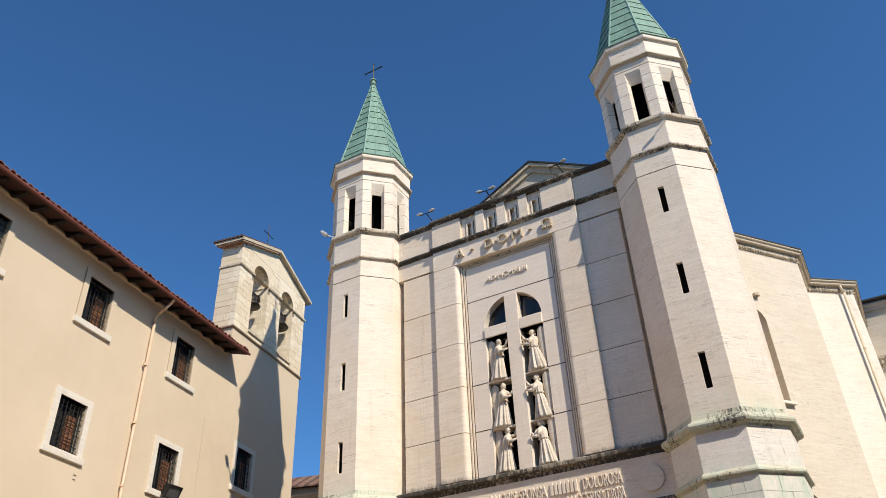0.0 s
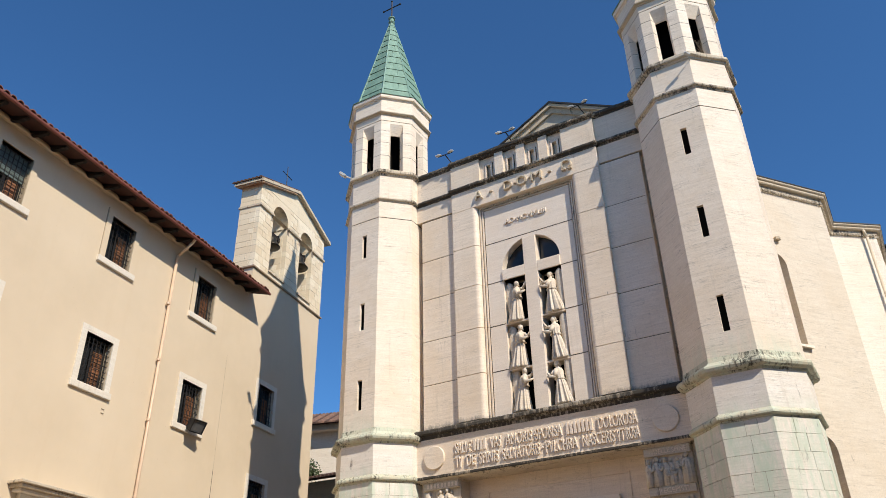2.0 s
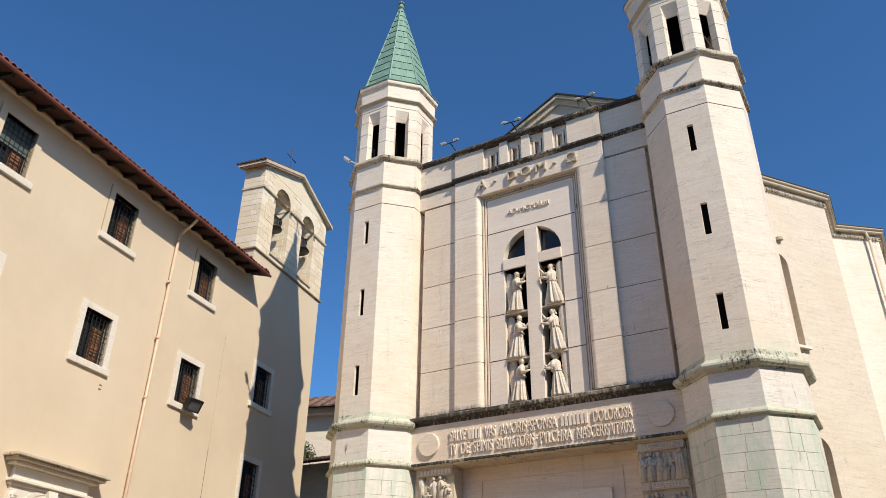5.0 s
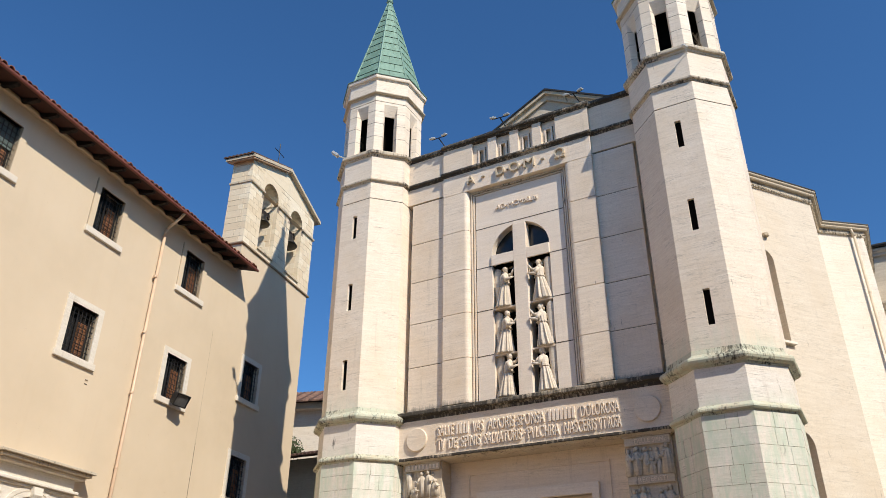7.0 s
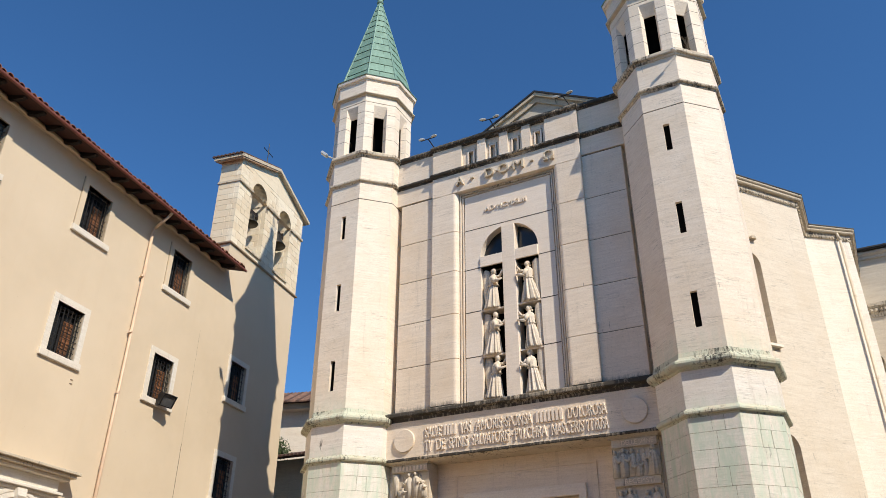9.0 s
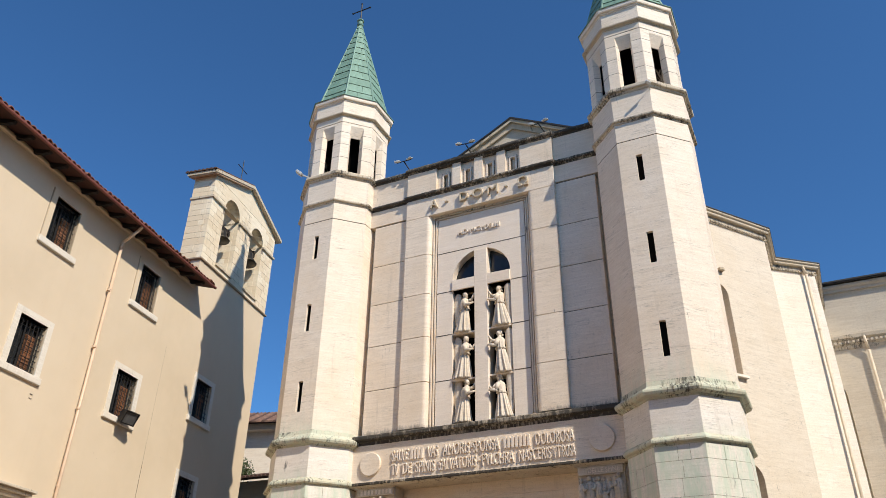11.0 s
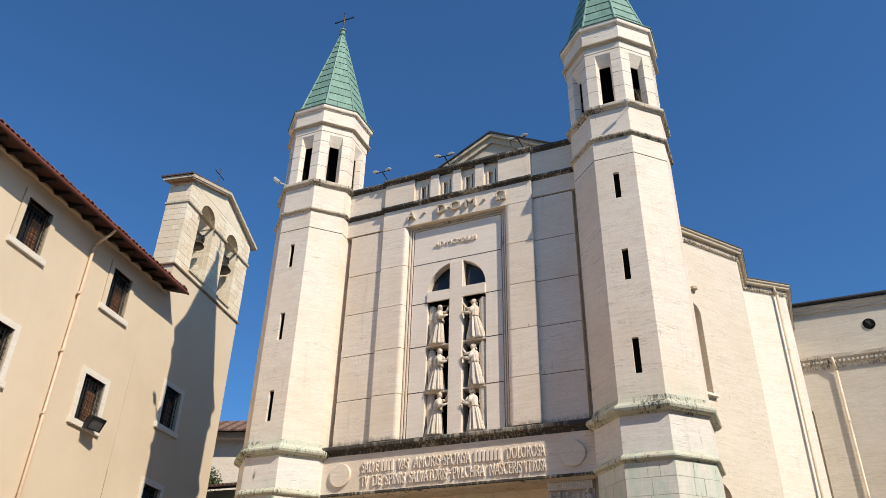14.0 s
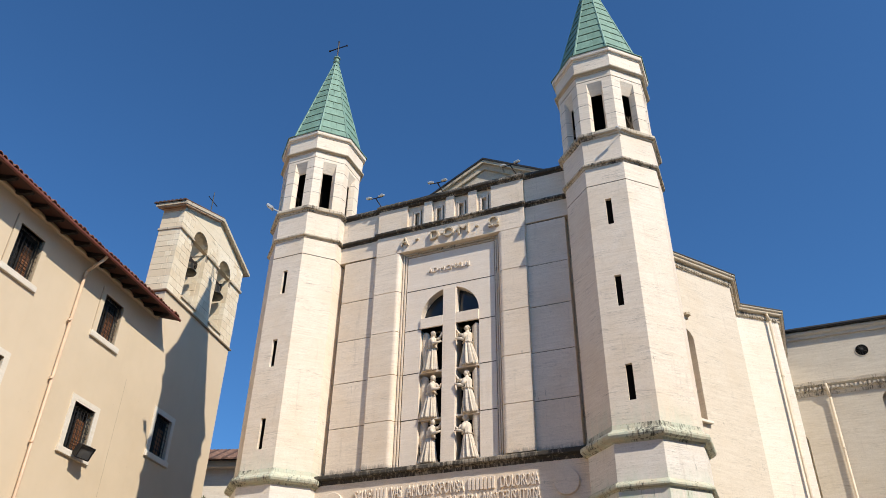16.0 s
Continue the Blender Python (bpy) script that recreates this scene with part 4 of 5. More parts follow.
# eaves: moulding, soffit, rafters, gutter, tiles
OV, EZ = 0.80, 15.20
bm = bmesh.new()
rings(bm, [[Vector((x, s, z)) for x, z in ((-0.3, 15.25), (0.012, 15.25), (0.03, 15.28), (0.075, 15.30), (0.08, 15.345), (-0.02, 15.36), (-0.3, 15.5))] for s in (S0, S1 - 0.1)])
part("eave_moulding", bm, PLASTER, house)
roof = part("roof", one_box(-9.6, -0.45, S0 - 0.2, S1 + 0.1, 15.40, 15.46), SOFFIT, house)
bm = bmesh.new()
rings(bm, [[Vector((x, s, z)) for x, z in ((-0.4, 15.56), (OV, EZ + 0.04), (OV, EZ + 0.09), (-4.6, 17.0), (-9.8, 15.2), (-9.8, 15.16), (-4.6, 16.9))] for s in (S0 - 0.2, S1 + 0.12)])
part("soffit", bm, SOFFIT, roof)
bm = bmesh.new()
rings(bm, [[Vector((OV + 0.045 + 0.05 * math.cos(a), s, EZ + 0.06 + 0.055 * math.sin(a))) for a in [math.pi * 2 * i / 10 for i in range(10)]] for s in (S0 - 0.2, S1 + 0.14)])
part("gutter", bm, FASCIA, roof, "red-brown painted gutter")
k = 0
s = -21.9
while s < S1:
    bm = bmesh.new()
    rings(bm, [[Vector((x, s + w, z)) for x, z in ((-0.1, 15.48), (0.66, 15.275), (0.68, 15.24), (0.62, 15.19), (0.52, 15.215), (0.42, 15.20), (-0.1, 15.33))] for w in (0, 0.12)])
    part("rafter", bm, WOOD_DARK, roof)
    s += 0.715
tile_mesh = None
rng = random.Random(7)
for i in range(int((S1 + 0.2 - S0) / 0.215)):
    s = S0 - 0.1 + i * 0.215
    if tile_mesh is None:
        bm = bmesh.new()
        loops = []
        for x, r, z in ((0, 0.105, 0), (-0.5, 0.085, 0.165)):
            arc = [(r * math.cos(a), r * math.sin(a)) for a in [math.pi * j / 6 for j in range(7)]]
            arc += [(0.82 * p, 0.82 * q - 0.0) for p, q in reversed(arc)]
            loops.append([Vector((x, p, z + q)) for p, q in arc])
        rings(bm, loops)
        t0 = part("roof_tile", bm, TILE, roof)
        tile_mesh = t0.data
    else:
        t0 = new("roof_tile", tile_mesh)
        t0.parent = roof
    t0.matrix_basis = pose(OV + 0.10 + rng.uniform(-0.03, 0.03), s + rng.uniform(-0.012, 0.012), EZ + 0.085 + rng.uniform(-0.008, 0.012), 0, 0, rng.uniform(-4, 4))
bm = bmesh.new()
for i in range(int((S1 + 0.2 - S0) / 0.215)):
    s = S0 - 0.1 + i * 0.215
    loops = []
    for x, z in ((-0.32, 0.20), (-5.2, 1.62)):
        arc = [(0.10 * math.cos(a), 0.10 * math.sin(a)) for a in [math.pi * j / 5 for j in range(6)]]
        loops.append([Vector((OV + x, s + p, EZ + z + q)) for p, q in arc])
    rings(bm, loops, close=False, cap=False)
tagged(part("tile_field", bm, TILE, roof), kind="stuff")

# downpipe on the plaster
dp = part("downpipe", one_box(0.05, 0.07, 3.38, 3.42, 13, 13.1), PIPE, house, "peach-painted downpipe with a bent head")
PS = 3.27
pipe([(0.80, PS - 0.02, EZ + 0.04), (0.70, PS, 15.14), (0.13, PS + 0.04, 14.76), (0.10, PS + 0.04, 14.5), (0.10, PS - 0.10, 0.0)], 0.052, "", parent=dp, clips=[(0.10, PS - 0.04, z) for z in (12.9, 10.9, 8.9, 6.6)])

# doorway: cornice, frieze, arch, keystone, rosettes
dw = part("doorway", pierced(DOOR_S - 1.26, DOOR_S + 1.26, 0, 5.62, [(DOOR_S - 0.83, DOOR_S + 0.83, 0.01, arch(DOOR_S - 0.83, DOOR_S + 0.83, 4.42))], 0.2, lambda u, v, d: (0.09 - d, u, v)), WHITE, house, "white stone doorway with arch and cornice")
for z0, z1, o, w in ((6.10, 6.18, 0.50, 1.64), (6.01, 6.10, 0.42, 1.56), (5.93, 6.01, 0.30, 1.46), (5.62, 5.93, 0.12, 1.28), (5.54, 5.62, 0.24, 1.38), (5.46, 5.54, 0.15, 1.32)):
    part("cornice_course", bevelled(one_box(-0.1, o, DOOR_S - w, DOOR_S + w, z0, z1 - 0.002), 0.012, 1), WORN if z1 > 6.05 else WHITE, dw)
for r0, r1, o in ((0.85, 0.97, 0.125), (1.0, 1.10, 0.115)):
    bm = bmesh.new()
    loops = []
    for i in range(25):
        a = math.pi * i / 24
        loops.append([Vector((x, DOOR_S + r * math.cos(a), 4.42 + r * math.sin(a))) for x, r in ((0.05, r0), (o, r0), (o, r1), (0.05, r1))])
    rings(bm, loops)
    part("arch_moulding", bm, WHITE, dw)
bm = bmesh.new()
rings(bm, [[Vector((x, DOOR_S + sy * w, z)) for x, sy, w in ((0.05, -1, w1), (0.05, 1, w1), (o1, 1, w1), (o1, -1, w1))] for z, w1, o1 in ((5.18, 0.11, 0.20), (5.30, 0.14, 0.26), (5.50, 0.16, 0.22))])
part("keystone", bm, WHITE, dw)
for sy in (-1, 1):
    bm = bmesh.new()
    for i in range(6):
        a = i * math.pi / 3
        ball(bm, (0.10, DOOR_S + sy * 1.12 + 0.06 * math.cos(a), 5.24 + 0.06 * math.sin(a)), 0.04, 0.045, 0.045, 7, 5)
    ball(bm, (0.13, DOOR_S + sy * 1.12, 5.24), 0.04, 0.03, 0.03, 7, 5)
    part("rosette", bm, WHITE, dw)
part("door_leaf", one_box(-0.4, -0.34, DOOR_S - 0.84, DOOR_S + 0.84, 0, 5.3), WOOD_DARK, dw)

# ---- bell gable on the end of the building ----
gable = thing("bell_gable", "white stone bell gable with two arched openings", "bell gable", MB)
TH = 1.02
g0, g1 = 7.89, 13.49
mid = (g0 + g1) / 2
op = [(8.95, 10.17, 16.93, arch(8.95, 10.17, 19.80)), (11.30, 12.42, 16.93, arch(11.30, 12.42, 19.76))]
part("core", pierced(g0 + 0.012, g1 - 0.012, 16.685, 20.75, op, TH - 0.05, lambda u, v, d: (-0.03 - d, u, v), back=True), GABLE, gable)
part("mortar_bed", pierced(g0 + 0.004, g1 - 0.004, 16.685, 20.74, op, 0.026, lambda u, v, d: (-0.003 - d, u, v)), MORTAR, gable)
part("mortar_bed", one_box(-TH + 0.004, -0.03, g0 + 0.003, g0 + 0.011, 16.69, 20.74), MORTAR, gable)
for a, b, sp in ((8.95, 10.17, 19.80), (11.30, 12.42, 19.76)):
    part("arch_surround", pierced(a - 0.15, b + 0.15, 19.725, 20.73, [(a, b, 19.7255, arch(a, b, sp))], 0.2, lambda u, v, d: (0.006 - d, u, v)), GABLE, gable)
bm = bmesh.new()
rings(bm, [[Vector((x, g0, 20.75)), Vector((x, g1, 20.75)), Vector((x, mid, 21.84))] for x in (0.0, -TH)])
part("gable_top", bm, GABLE, gable)
part("base_string", bevelled(one_box(-TH - 0.06, 0.075, g0 - 0.08, g1 + 0.09, 16.61, 16.69), 0.015, 1), BASE_BAND, gable)
for a, b in ((g0 - 0.05, 8.95), (10.17, 11.30), (12.42, g1 + 0.06)):
    part("impost", bevelled(one_box(-TH - 0.05, 0.085, a, b, 19.61, 19.72), 0.012, 1), WORN, gable)
for a, b in ((8.95, 10.17), (11.30, 12.42)):
    for p, q in ((a + 0.012, (a + b) / 2 - 0.006), ((a + b) / 2 + 0.006, b - 0.012)):
        part("ashlar_block", one_box(-0.2, 0.004, p, q, 16.695, 16.895), GABLE, gable)
    part("opening_sill", one_box(-TH, 0.07, a - 0.02, b + 0.05, 16.90, 16.98), WORN, gable)
for sy in (-1, 1):
    bm = bmesh.new()
    e = mid + sy * 3.12
    rings(bm, [[Vector((x, mid, 21.84)), Vector((x, e, 20.68)), Vector((x, e, 20.82)), Vector((x, mid, 21.98))] for x in (0.20, -TH - 0.2)])
    part("coping", bm, WORN, gable)
    if sy < 0:
        bm = bmesh.new()
        rings(bm, [[Vector((x, mid - 0.2, 21.69)), Vector((x, e + 0.05, 20.63)), Vector((x, e + 0.03, 20.70)), Vector((x, mid - 0.2, 21.765))] for x in (0.17, -TH - 0.15)])
        part("eaves_brick_course", bm, BRICK_EAVE, gable, "tan brick course under the coping")
    bm = bmesh.new()
    for q in range(8):
        x = (0.10 if sy < 0 else 0.02) - q * 0.19
        loops = []
        for s_, z in ((mid, 21.98), (e + sy * 0.05, 20.82)):
            loops.append([Vector((x + 0.095 * math.cos(a), s_, z + 0.09 * math.sin(a))) for a in [math.pi * j / 6 for j in range(7)]])
        rings(bm, loops, cap=True)
    part("tile_cover", bm, TILE_OLD, gable, "blackened old terracotta tile covering")
bm = bmesh.new()
rod(bm, (-0.5, mid - 0.2, 21.9), (-0.5, mid - 0.22, 23.45), 0.02, 6)
rod(bm, (-0.5, mid - 0.62, 22.95), (-0.5, mid + 0.22, 22.95), 0.018, 6)
part("iron_cross", bm, IRON, gable)
# ashlar facing of the piers, course by course
rng = random.Random(11)
z = 16.69
row = 0
while z < 20.7:
    h = rng.choice((0.26, 0.30, 0.34))
    h = min(h, 20.73 - z)
    if h < 0.12:
        break
    for a, b in ((g0, 8.95), (10.17, 11.30), (12.42, g1)) if z + h < 19.64 else ((g0, 8.80), (10.32, 11.16), (12.56, g1)):
        cut = a + (b - a) * (0.30 if row % 2 else 0.40) + rng.uniform(-0.07, 0.07)
        cut2 = a + (b - a) * (0.64 if row % 2 else 0.76) + rng.uniform(-0.07, 0.07)
        for p, q in ((a, cut), (cut, cut2), (cut2, b)):
            o = rng.uniform(0, 0.010)
            part("ashlar_block", one_box(-0.2, o, p + (0.007 if p != a else 0 if a == g0 else -0.005), q - (0.007 if q != b else 0 if b == g1 else -0.005), z + 0.007, z + h - 0.007), GABLE, gable)
    for cut in ((-0.45, -0.75) if row % 2 else (-0.3, -0.68))[:1]:
        for p, q in ((-TH, cut), (cut, -0.2)):
            part("ashlar_block", one_box(p + 0.004, q - 0.004, g0 - rng.uniform(0, 0.010), g0 + 0.1, z + 0.007, z + h - 0.007), GABLE, gable)
    if z + h < 19.6:
        for b in (10.17, 12.42):
            cut = -0.42 if row % 2 else -0.62
            for p, q in ((-TH + 0.02, cut), (cut, -0.21)):
                part("ashlar_block", one_box(p + 0.007, q - 0.007, b - rng.uniform(0.006, 0.014), b + 0.02, z + 0.007, z + h - 0.007), GABLE, gable)
    z += h
    row += 1


def bell(s, z, r):
    b = thing("bronze_bell", "dark bronze bell hanging in the gable opening", "bell", MB @ pose(-0.42, s, z), "gable bells")
    bm = bmesh.new()
    prof = [(1.0, -1.15), (1.03, -1.10), (0.86, -0.9), (0.68, -0.6), (0.58, -0.3), (0.55, -0.08), (0.40, 0.0), (0.08, 0.02)]
    rings(bm, [[Vector((r * k * math.cos(i * math.pi / 10), r * k * math.sin(i * math.pi / 10), r * h)) for i in range(20)] for k, h in prof])
    part("bell_body", bm, BRONZE, b, smooth=True)
    bm = bmesh.new()
    rod(bm, (0, 0, -0.6 * r), (0, 0, -1.25 * r), 0.03, 6)
    ball(bm, (0, 0, -1.25 * r), 0.06, 0.06, 0.07)
    part("clapper", bm, IRON, b)
    part("headstock", bevelled(one_box(-0.09, 0.09, -0.58, 0.58, 0.02, 0.26), 0.02, 1), WOOD_DARK, b)
    bm = bmesh.new()
    for y in (-0.42, 0.42):
        rod(bm, (0.12, y, 0.14), (0.12, y * 0.3, -0.1), 0.02, 5)
        box(bm, -0.12, 0.12, y - 0.03, y + 0.03, -0.02, 0.30)
    rod(bm, (0.14, -0.5, 0.14), (0.14, -0.5, -1.4), 0.018, 5)
    part("fittings", bm, IRON, b)
    return b


bell(9.56, 18.98, 0.42)
bell(11.86, 19.16, 0.50)

# ---- roofs and shrub between building and tower ----
hs = thing("rear_house", "low cream house with terracotta tiled roof behind the church", "house", pose(-17.5, 12.0, 0, 0, 0, 17))
part("wall", one_box(-3.5, 5.0, 0.3, 6, 0, 13.8), SIDE, hs)
part("eave_moulding", one_box(-3.6, 5.1, -0.18, 0.4, 13.28, 13.62), SIDE_DARK, hs)
bm = bmesh.new()
rings(bm, [[Vector((x, y, z)) for y, z in ((-0.42, 13.52), (-0.42, 13.60), (1.7, 14.72), (1.7, 14.6))] for x in (-3.7, 5.2)])
rf = part("roof", bm, TILE_OLD, hs)
for i in range(42):
    x = -3.6 + i * 0.21
    bm = bmesh.new()
    loops = []
    for y, z in ((-0.55, 13.55), (1.7, 14.74)):
        loops.append([Vector((x + 0.10 * math.cos(a), y, z + 0.10 * math.sin(a))) for a in [math.pi * j / 6 for j in range(7)]])
    rings(bm, loops)
    part("tile_run", bm, TILE_BROWN if i % 3 else TILE_OLD, rf)
lo = thing("rear_lean_to", "small tiled lean-to with plastered wall", "house", pose(-17.0, 10.2, 0, 0, 0, 4))
part("wall", one_box(-3.5, 4.2, 0, 1.6, 0, 10.2), REAR, lo)
bm = bmesh.new()
rings(bm, [[Vector((x, y, z)) for y, z in ((-1.30, 9.92), (-1.30, 10.02), (1.7, 10.9), (1.7, 10.8))] for x in (-3.6, 4.3)])
rf = part("roof", bm, TILE_OLD, lo)
for i in range(36):
    x = -3.5 + i * 0.215
    bm = bmesh.new()
    loops = []
    for y, z in ((-1.40, 10.0), (1.7, 10.92)):
        loops.append([Vector((x + 0.10 * math.cos(a), y, z + 0.10 * math.sin(a))) for a in [math.pi * j / 6 for j in range(7)]])
    rings(bm, loops)
    part("tile_run", bm, TILE_OLD, rf)

sh = thing("shrub", "small green shrub growing from the wall ledge", "shrub", pose(-16.45, 10.1, 10.25) @ Matrix.Scale(1.15, 4))
rng = random.Random(3)
bm = bmesh.new()
tips = []
for i in range(16):
    a = rng.uniform(0, 6.28)
    tip = Vector((math.cos(a) * rng.uniform(0.1, 0.6), -abs(math.sin(a)) * rng.uniform(0.1, 0.6) - 0.2, rng.uniform(0.0, 0.85)))
    rod(bm, (0, 0, 0), tip, 0.025, 5, 0.008)
    tips.append(tip)
part("stems", bm, TWIG, sh)
bm = bmesh.new()
for tip in tips:
    for j in range(70):
        c = tip * rng.uniform(0.45, 1.1) + Vector((rng.gauss(0, 0.10), rng.gauss(0, 0.10), rng.gauss(0, 0.10)))
        u = Vector((rng.gauss(0, 1), rng.gauss(0, 1), rng.gauss(0, 1))).normalized()
        w = u.orthogonal().normalized()
        L, B = rng.uniform(0.05, 0.10), rng.uniform(0.02, 0.035)
        bm.faces.new([bm.verts.new(p) for p in (c, c + u * L * 0.5 + w * B, c + u * L, c + u * L * 0.5 - w * B)])
part("leaves", bm, LEAF, sh)

# ---- carved angels in the niches, each one plain mesh ----


def limb(bm, pts, radii, n=8):
    for (p, q), (r, s) in zip(zip(pts, pts[1:]), zip(radii, radii[1:])):
        rod(bm, p, q, r, n, s)
        ball(bm, q, s, s, s, 8, 5)


def robe(bm, stations, rng, n=96):
    """Draped cloth: rings (x, y, z, rx, ry, depth of folds) with uneven hanging folds."""
    folds = [(rng.choice((10, 12, 16, 18)), rng.uniform(0, 6.28), rng.uniform(0.4, 1.0)) for _ in range(3)]
    loops = []
    for x, y, z, rx, ry, fl in stations:
        lp = []
        for i in range(n):
            a = 2 * math.pi * i / n
            k = 1 + fl * sum(w * (1.3 - 2.2 * abs(math.sin(c * a / 2 + p + 0.35 * z))) for c, p, w in folds) / 1.5
            lp.append(Vector((x + rx * k * math.cos(a), y + ry * k * math.sin(a), z)))
        loops.append(lp)
    rings(bm, loops)


def angel(sx, lean, arm_up, seed):
    """A robed winged figure facing the cross (towards -sx); 1.38 m high."""
    rng = random.Random(seed)
    f = -sx
    bm = bmesh.new()
    L = lean
    robe(bm, [(-f * 0.07, 0, 0.0, 0.27, 0.17, 0.20), (-f * 0.07, 0, 0.04, 0.27, 0.17, 0.21), (-f * 0.06, 0, 0.16, 0.245, 0.16, 0.21), (-f * 0.045, 0, 0.30, 0.21, 0.15, 0.20), (-f * 0.03, 0, 0.48, 0.18, 0.14, 0.18), (-f * 0.01, 0, 0.65, 0.145, 0.12, 0.15), (f * L * 0.2, 0, 0.80, 0.105, 0.10, 0.08)], rng)
    robe(bm, [(f * L * 0.2, 0, 0.73, 0.155, 0.13, 0.14), (f * L * 0.25, 0, 0.76, 0.16, 0.135, 0.12), (f * L * 0.4, -0.01, 0.82, 0.128, 0.115, 0.10), (f * L * 0.6, -0.015, 0.92, 0.150, 0.13, 0.08), (f * L * 0.9, 0, 1.02, 0.155, 0.12, 0.02), (f * L, 0, 1.08, 0.125, 0.10, 0.0), (f * L, 0, 1.12, 0.055, 0.055, 0.0), (f * L * 1.1, 0, 1.17, 0.05, 0.05, 0.0)], rng, 48)
    bm2 = [(f * L * 0.3 + 0.118 * math.cos(a), 0.118 * math.sin(a), 0.80) for a in [2 * math.pi * i / 16 for i in range(16)]]
    for p, q in zip(bm2, bm2[1:] + bm2[:1]):
        rod(bm, p, q, 0.014, 5)
    hx = f * (L * 1.1 + 0.02)
    ball(bm, (hx, -0.015, 1.235), 0.070, 0.080, 0.095, 12, 8)
    ball(bm, (hx - f * 0.018, 0.012, 1.268), 0.088, 0.090, 0.078, 12, 6)
    for i in range(7):
        a = math.pi * (0.15 + 0.7 * i / 6)
        ball(bm, (hx - f * 0.03 + 0.075 * math.cos(a), 0.04, 1.16 + 0.07 * math.sin(a)), 0.030, 0.035, 0.045, 7, 5)
    ball(bm, (hx + f * 0.055, -0.055, 1.228), 0.016, 0.016, 0.022, 6, 5)
    sh = Vector((f * L + f * 0.10, -0.06, 1.03))
    if arm_up:
        limb(bm, [sh + Vector((f * 0.02, 0.05, 0)), sh + Vector((f * 0.13, 0.02, 0.0)), sh + Vector((f * 0.22, 0.0, 0.17))], [0.058, 0.046, 0.026])
        limb(bm, [sh + Vector((-f * 0.10, -0.04, -0.02)), sh + Vector((-f * 0.01, -0.11, -0.21)), sh + Vector((f * 0.22, -0.08, -0.14))], [0.065, 0.060, 0.028])
    else:
        limb(bm, [sh + Vector((-f * 0.10, -0.04, 0)), sh + Vector((-f * 0.03, -0.10, -0.22)), sh + Vector((f * 0.18, -0.10, -0.19))], [0.066, 0.060, 0.030])
        limb(bm, [sh + Vector((f * 0.02, 0.05, 0)), sh + Vector((f * 0.13, 0.02, -0.14)), sh + Vector((f * 0.22, -0.02, -0.03))], [0.056, 0.046, 0.026])
    # wing: a tall slab with rounded top against the outer jamb, ribbed by feathers
    loops = []
    for i in range(25):
        t = i / 24
        z = 0.14 + 1.24 * t
        half = (0.05 + 0.085 * min(1, t * 1.6)) * math.sqrt(max(0.03, 1 - max(0, (t - 0.88) / 0.12) ** 2))
        cx = sx * (0.285 - 0.01 * t)
        y0 = 0.07 if sx < 0 else 0.0
        r = 0.008 * (i % 2) if t < 0.75 else 0.0
        loops.append([Vector((cx - half, y0 + 0.01, z)), Vector((cx - half * 0.4, y0 - 0.025 - r, z)), Vector((cx + half * 0.3, y0 - 0.012 - r, z)), Vector((cx + half, y0 + 0.0, z)), Vector((cx + half, y0 + 0.08, z)), Vector((cx - half, y0 + 0.08, z))])
    rings(bm, loops)
    return bm


for row, zf in enumerate((8.195, 9.497, 10.957)):
    for sx in (-1, 1):
        cx = -0.565 if sx < 0 else 0.58
        bm = angel(sx, (0.06, 0.03, 0.01)[row], (row + (sx > 0)) % 3 != 1, row * 2 + sx)
        k = 1.0 if row == 0 else 1.04
        tagged(part("statue", bm, CARVED, smooth=True, m=pose(cx, 0.06, zf) @ Matrix.Scale(k * 0.955, 4)), "pale carved stone angel relief beside the cross", "statue", "niche statues")

# ---- carved scenes on the portal pillars ----
SCENES = {  # offset, height, breadth of each carved figure
    (1, 5.62): ((-0.50, 0.66, 0.9), (-0.30, 0.72, 1.2), (-0.08, 0.70, 1.0), (0.07, 0.40, 0.9), (0.24, 0.46, 0.9), (0.45, 0.74, 1.3)),
    (-1, 5.62): ((-0.22, 0.30, 1.4), (-0.02, 0.72, 1.3), (0.20, 0.74, 1.3), (0.43, 0.46, 1.2)),
    (1, 4.66): ((-0.45, 0.66, 1.2), (-0.22, 0.70, 1.2), (0.20, 0.62, 1.1), (0.43, 0.70, 1.2)),
    (-1, 4.66): ((-0.42, 0.70, 1.2), (-0.15, 0.60, 1.2), (0.12, 0.70, 1.2), (0.42, 0.64, 1.1)),
}
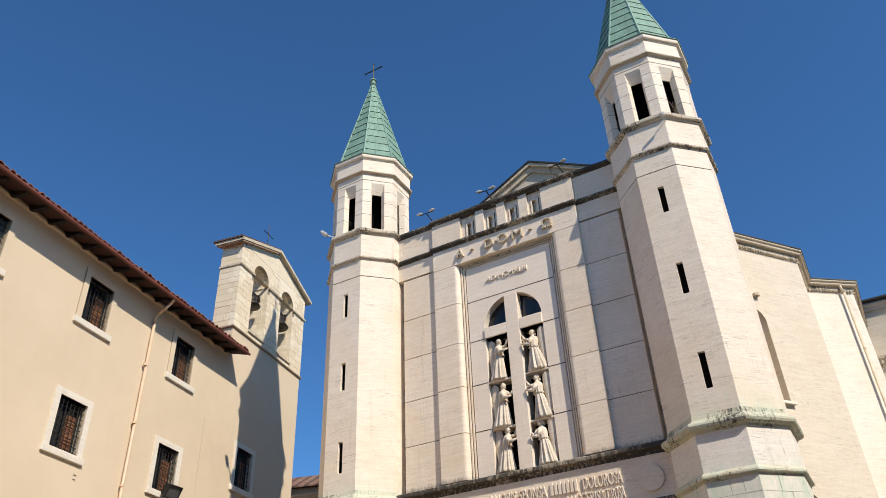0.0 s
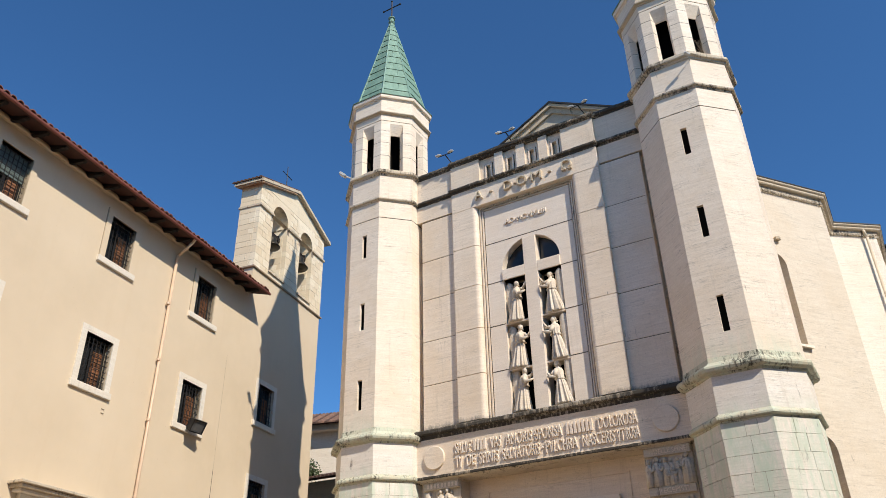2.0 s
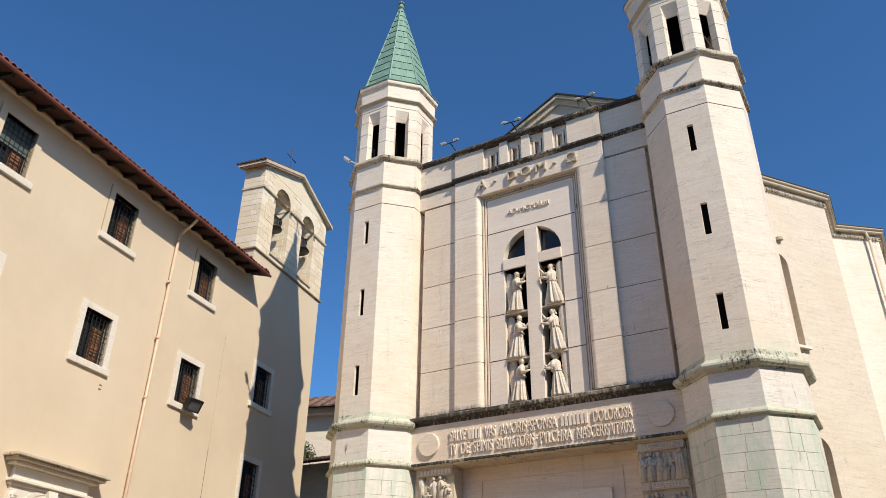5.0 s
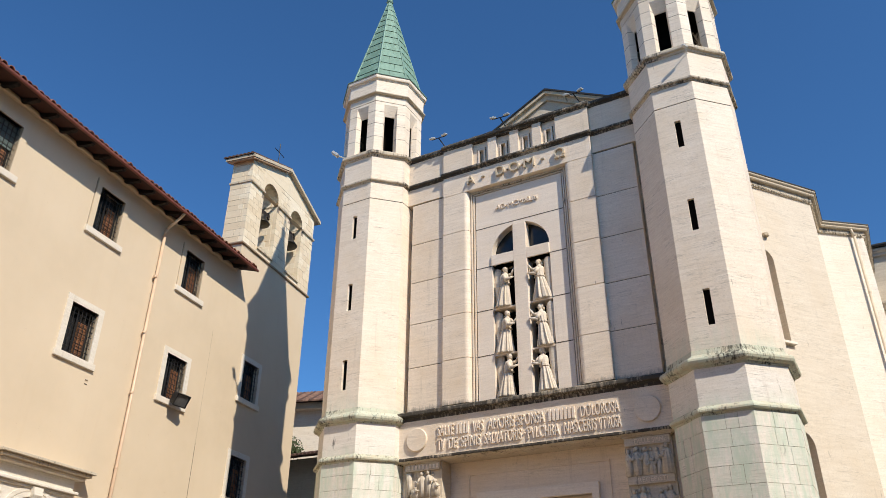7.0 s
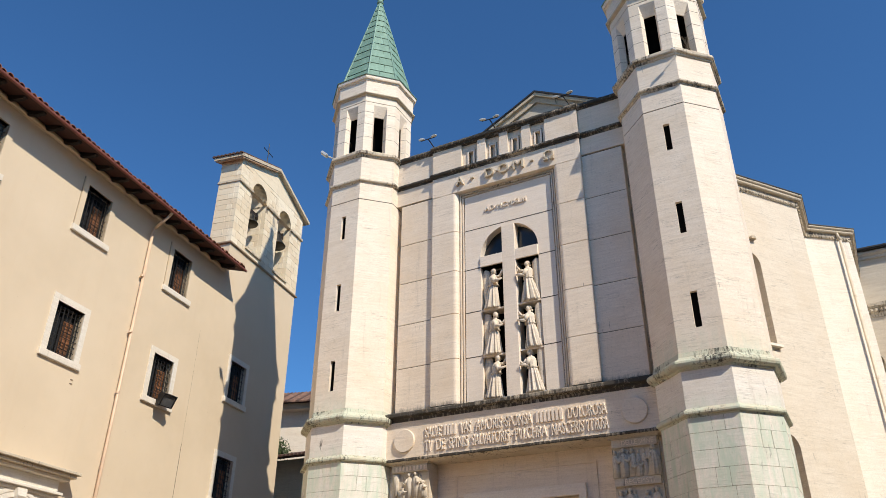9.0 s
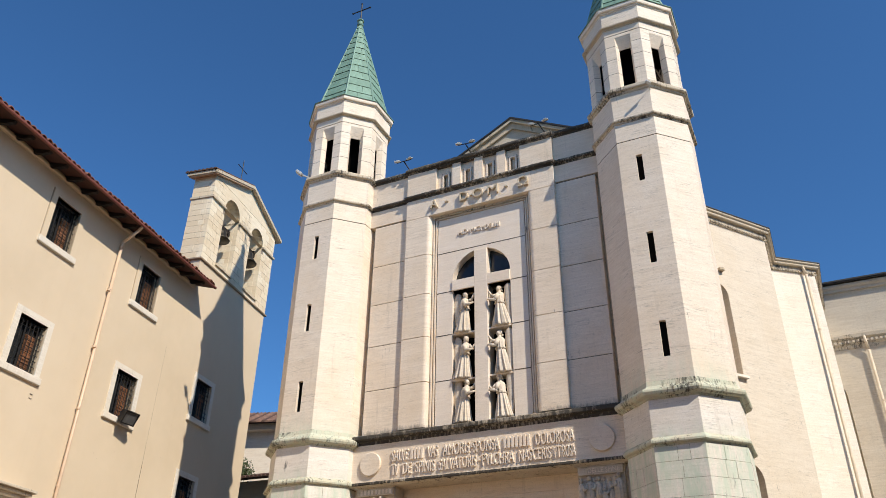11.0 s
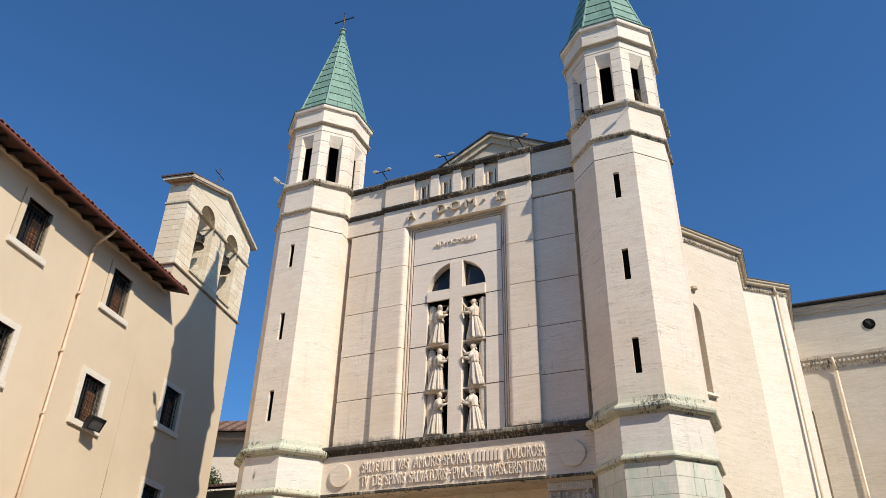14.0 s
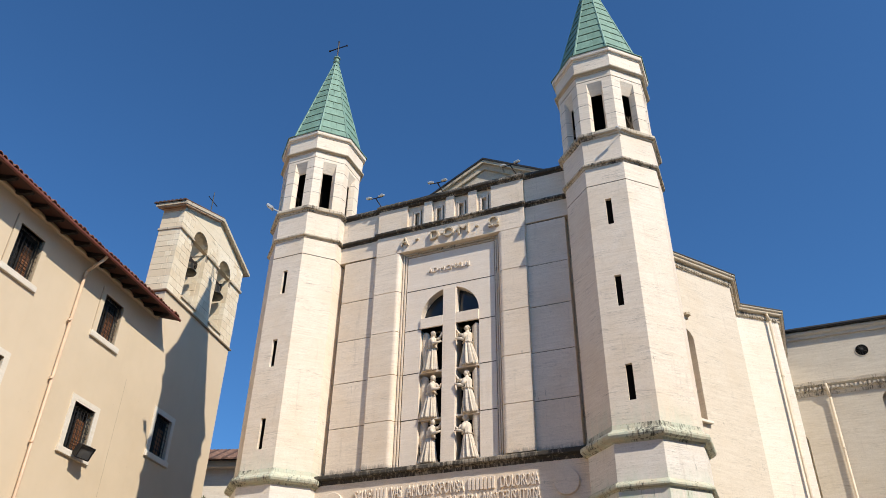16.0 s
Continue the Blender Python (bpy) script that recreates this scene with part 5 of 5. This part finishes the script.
for (sx, z0), figs in SCENES.items():
    rng = random.Random(int(z0 * 10) + sx)
    bm = bmesh.new()
    for x, h, w in figs:
        k = h / 0.7
        y = rng.uniform(-0.06, 0.0)
        w *= 1.15
        robe(bm, [(x, y, 0, 0.10 * w, 0.09, 0.16), (x + 0.01, y, 0.28 * k, 0.09 * w, 0.09, 0.15), (x, y - 0.01, 0.46 * k, 0.082 * w, 0.085, 0.08), (x, y - 0.01, 0.54 * k, 0.06 * w, 0.06, 0.02), (x, y - 0.01, 0.58 * k, 0.03, 0.03, 0)], rng, 40)
        ball(bm, (x + rng.uniform(-0.015, 0.015), y - 0.03, 0.635 * k), 0.046, 0.055, 0.062, 10, 7)
        ball(bm, (x, y - 0.01, 0.65 * k), 0.056, 0.055, 0.058, 9, 6)
        d = rng.choice((-1, 1))
        limb(bm, [Vector((x + d * 0.05, y - 0.06, 0.50 * k)), Vector((x + d * 0.09, y - 0.11, 0.38 * k)), Vector((x + d * 0.17, y - 0.10, 0.42 * k))], [0.036, 0.032, 0.020], 7)
    if (sx, z0) == (-1, 5.62):
        robe(bm, [(-0.47, 0, 0.05, 0.05, 0.06, 0.2), (-0.45, 0, 0.35, 0.07, 0.07, 0.25), (-0.46, 0, 0.70, 0.12, 0.07, 0.25)], rng, 40)
    for x, h, w in figs:
        # heads and shoulders of a second rank behind
        x2 = x + rng.uniform(0.09, 0.15)
        if x2 < 0.52:
            ball(bm, (x2, 0.0, 0.62), 0.045, 0.05, 0.058, 9, 6)
            robe(bm, [(x2, 0.01, 0.1, 0.06, 0.05, 0.2), (x2, 0.01, 0.45, 0.07, 0.05, 0.15), (x2, 0.01, 0.57, 0.035, 0.03, 0)], rng, 30)
    box(bm, -0.57, 0.57, -0.04, 0.04, 0.0, 0.035)
    part("carved_scene", bm, RELIEF, church, "grimy carved stone relief of robed figures", smooth=True, m=pose(sx * 3.235, -0.11, z0 + 0.003))
for k in range(9):
    part("relief_bar", one_box(-3.68 + 0.115 * k, -3.62 + 0.115 * k, -0.215, -0.195, 6.40, 6.51), PANEL, church)

# ---- floodlights on the parapet ----


def floodlight(m, label="white twin floodlight on a leaning pole"):
    t = thing("floodlight", label, "floodlight", m, "parapet floodlights")
    bm = bmesh.new()
    rod(bm, (0, 0, 0), (-0.13, -0.28, 0.28), 0.022, 6)
    part("pole", bm, IRON, t)
    bm = bmesh.new()
    rod(bm, (-0.40, -0.28, 0.28), (0.16, -0.28, 0.28), 0.018, 6)
    part("crossbar", bm, IRON, t)
    for x, tilt in ((-0.36, 12), (0.12, -10)):
        h = part("lamp_head", bevelled(one_box(-0.105, 0.105, -0.06, 0.05, -0.024, 0.024), 0.010, 1), LAMP_GREY, t, m=pose(x, -0.32, 0.30, 18, 0, tilt))
        part("lamp_box", bevelled(one_box(-0.05, 0.05, -0.02, 0.06, 0.024, 0.06), 0.008, 1), LAMP_GREY, h)
        part("lamp_glass", one_box(-0.09, 0.09, -0.05, 0.04, -0.030, -0.026), WHITE, h)
    return t


fl = floodlight(pose(-2.56, -0.12, 17.36))
copy_thing(fl, pose(-0.22, -0.12, 17.36, 0, 0, 4))
copy_thing(fl, pose(2.40, -0.12, 17.36, 0, 0, -3))
tl = thing("tower_floodlight", "white floodlight bracketed to the tower band", "floodlight", pose(-6.05, -1.42, 17.27))
bm = bmesh.new()
rod(bm, (0.12, 0.08, 0), (-0.20, -0.12, 0.16), 0.028, 6)
part("bracket", bm, LAMP_GREY, tl)
part("lamp_head", bevelled(one_box(-0.14, 0.14, -0.09, 0.09, -0.05, 0.05), 0.015, 1), LAMP_GREY, tl, m=pose(-0.20, -0.13, 0.18, 0, 40, 20))

rl = thing("tower_floodlight", "small white floodlight on the tower band corner", "floodlight", pose(5.99, -1.36, 17.02))
bm = bmesh.new()
rod(bm, (0, 0.10, -0.03), (0.0, -0.18, 0.0), 0.014, 6)
part("bracket", bm, LAMP_GREY, rl)
part("lamp_head", bevelled(one_box(-0.09, 0.09, -0.045, 0.045, -0.03, 0.03), 0.012, 1), LAMP_GREY, rl, m=pose(0.0, -0.20, 0.0, 0, 4, 60))

dt = thing("dry_plant", "dry brown twigs lodged in the belfry opening", "plant", pose(6.32, -0.86, 17.42))
bm = bmesh.new()
rng = random.Random(5)
for i in range(14):
    rod(bm, (rng.uniform(-0.05, 0.05), rng.uniform(-0.05, 0.05), 0), (rng.uniform(-0.14, 0.06), rng.uniform(-0.14, 0.06), rng.uniform(0.2, 0.55)), 0.014, 5, 0.006)
part("twigs", bm, TWIG, dt)

wf = thing("wall_floodlight", "black floodlight on a wall bracket below a window", "floodlight", MB @ pose(0.0, 5.22, 9.15))
bm = bmesh.new()
rod(bm, (0.0, -0.12, 0.1), (0.32, -0.12, 0.02), 0.02, 6)
rod(bm, (0.0, 0.12, 0.1), (0.32, 0.12, 0.02), 0.02, 6)
part("bracket", bm, IRON, wf)
LAMP_TURN = pose(0.36, 0, 0.08, 0, 30, -12) @ Matrix.Scale(1.2, 4)
body = part("lamp_body", bevelled(one_box(-0.09, 0.09, -0.22, 0.22, -0.17, 0.17), 0.04, 2), IRON, wf, m=LAMP_TURN)
bm = bmesh.new()
for q in ((-0.23, 0.23, 0.15, 0.18), (-0.23, 0.23, -0.18, -0.15), (-0.23, -0.20, -0.15, 0.15), (0.20, 0.23, -0.15, 0.15)):
    box(bm, 0.085, 0.125, *q)
part("lamp_rim", bm, IRON, body)
part("lamp_glass", one_box(0.092, 0.10, -0.20, 0.20, -0.15, 0.15), LAMP_GLASS, body, "dull grey floodlight glass")
bm = bmesh.new()
for k in range(6):
    box(bm, -0.14, -0.085, -0.18 + 0.065 * k, -0.165 + 0.065 * k, -0.13, 0.13)
part("cooling_fins", bm, IRON, body)
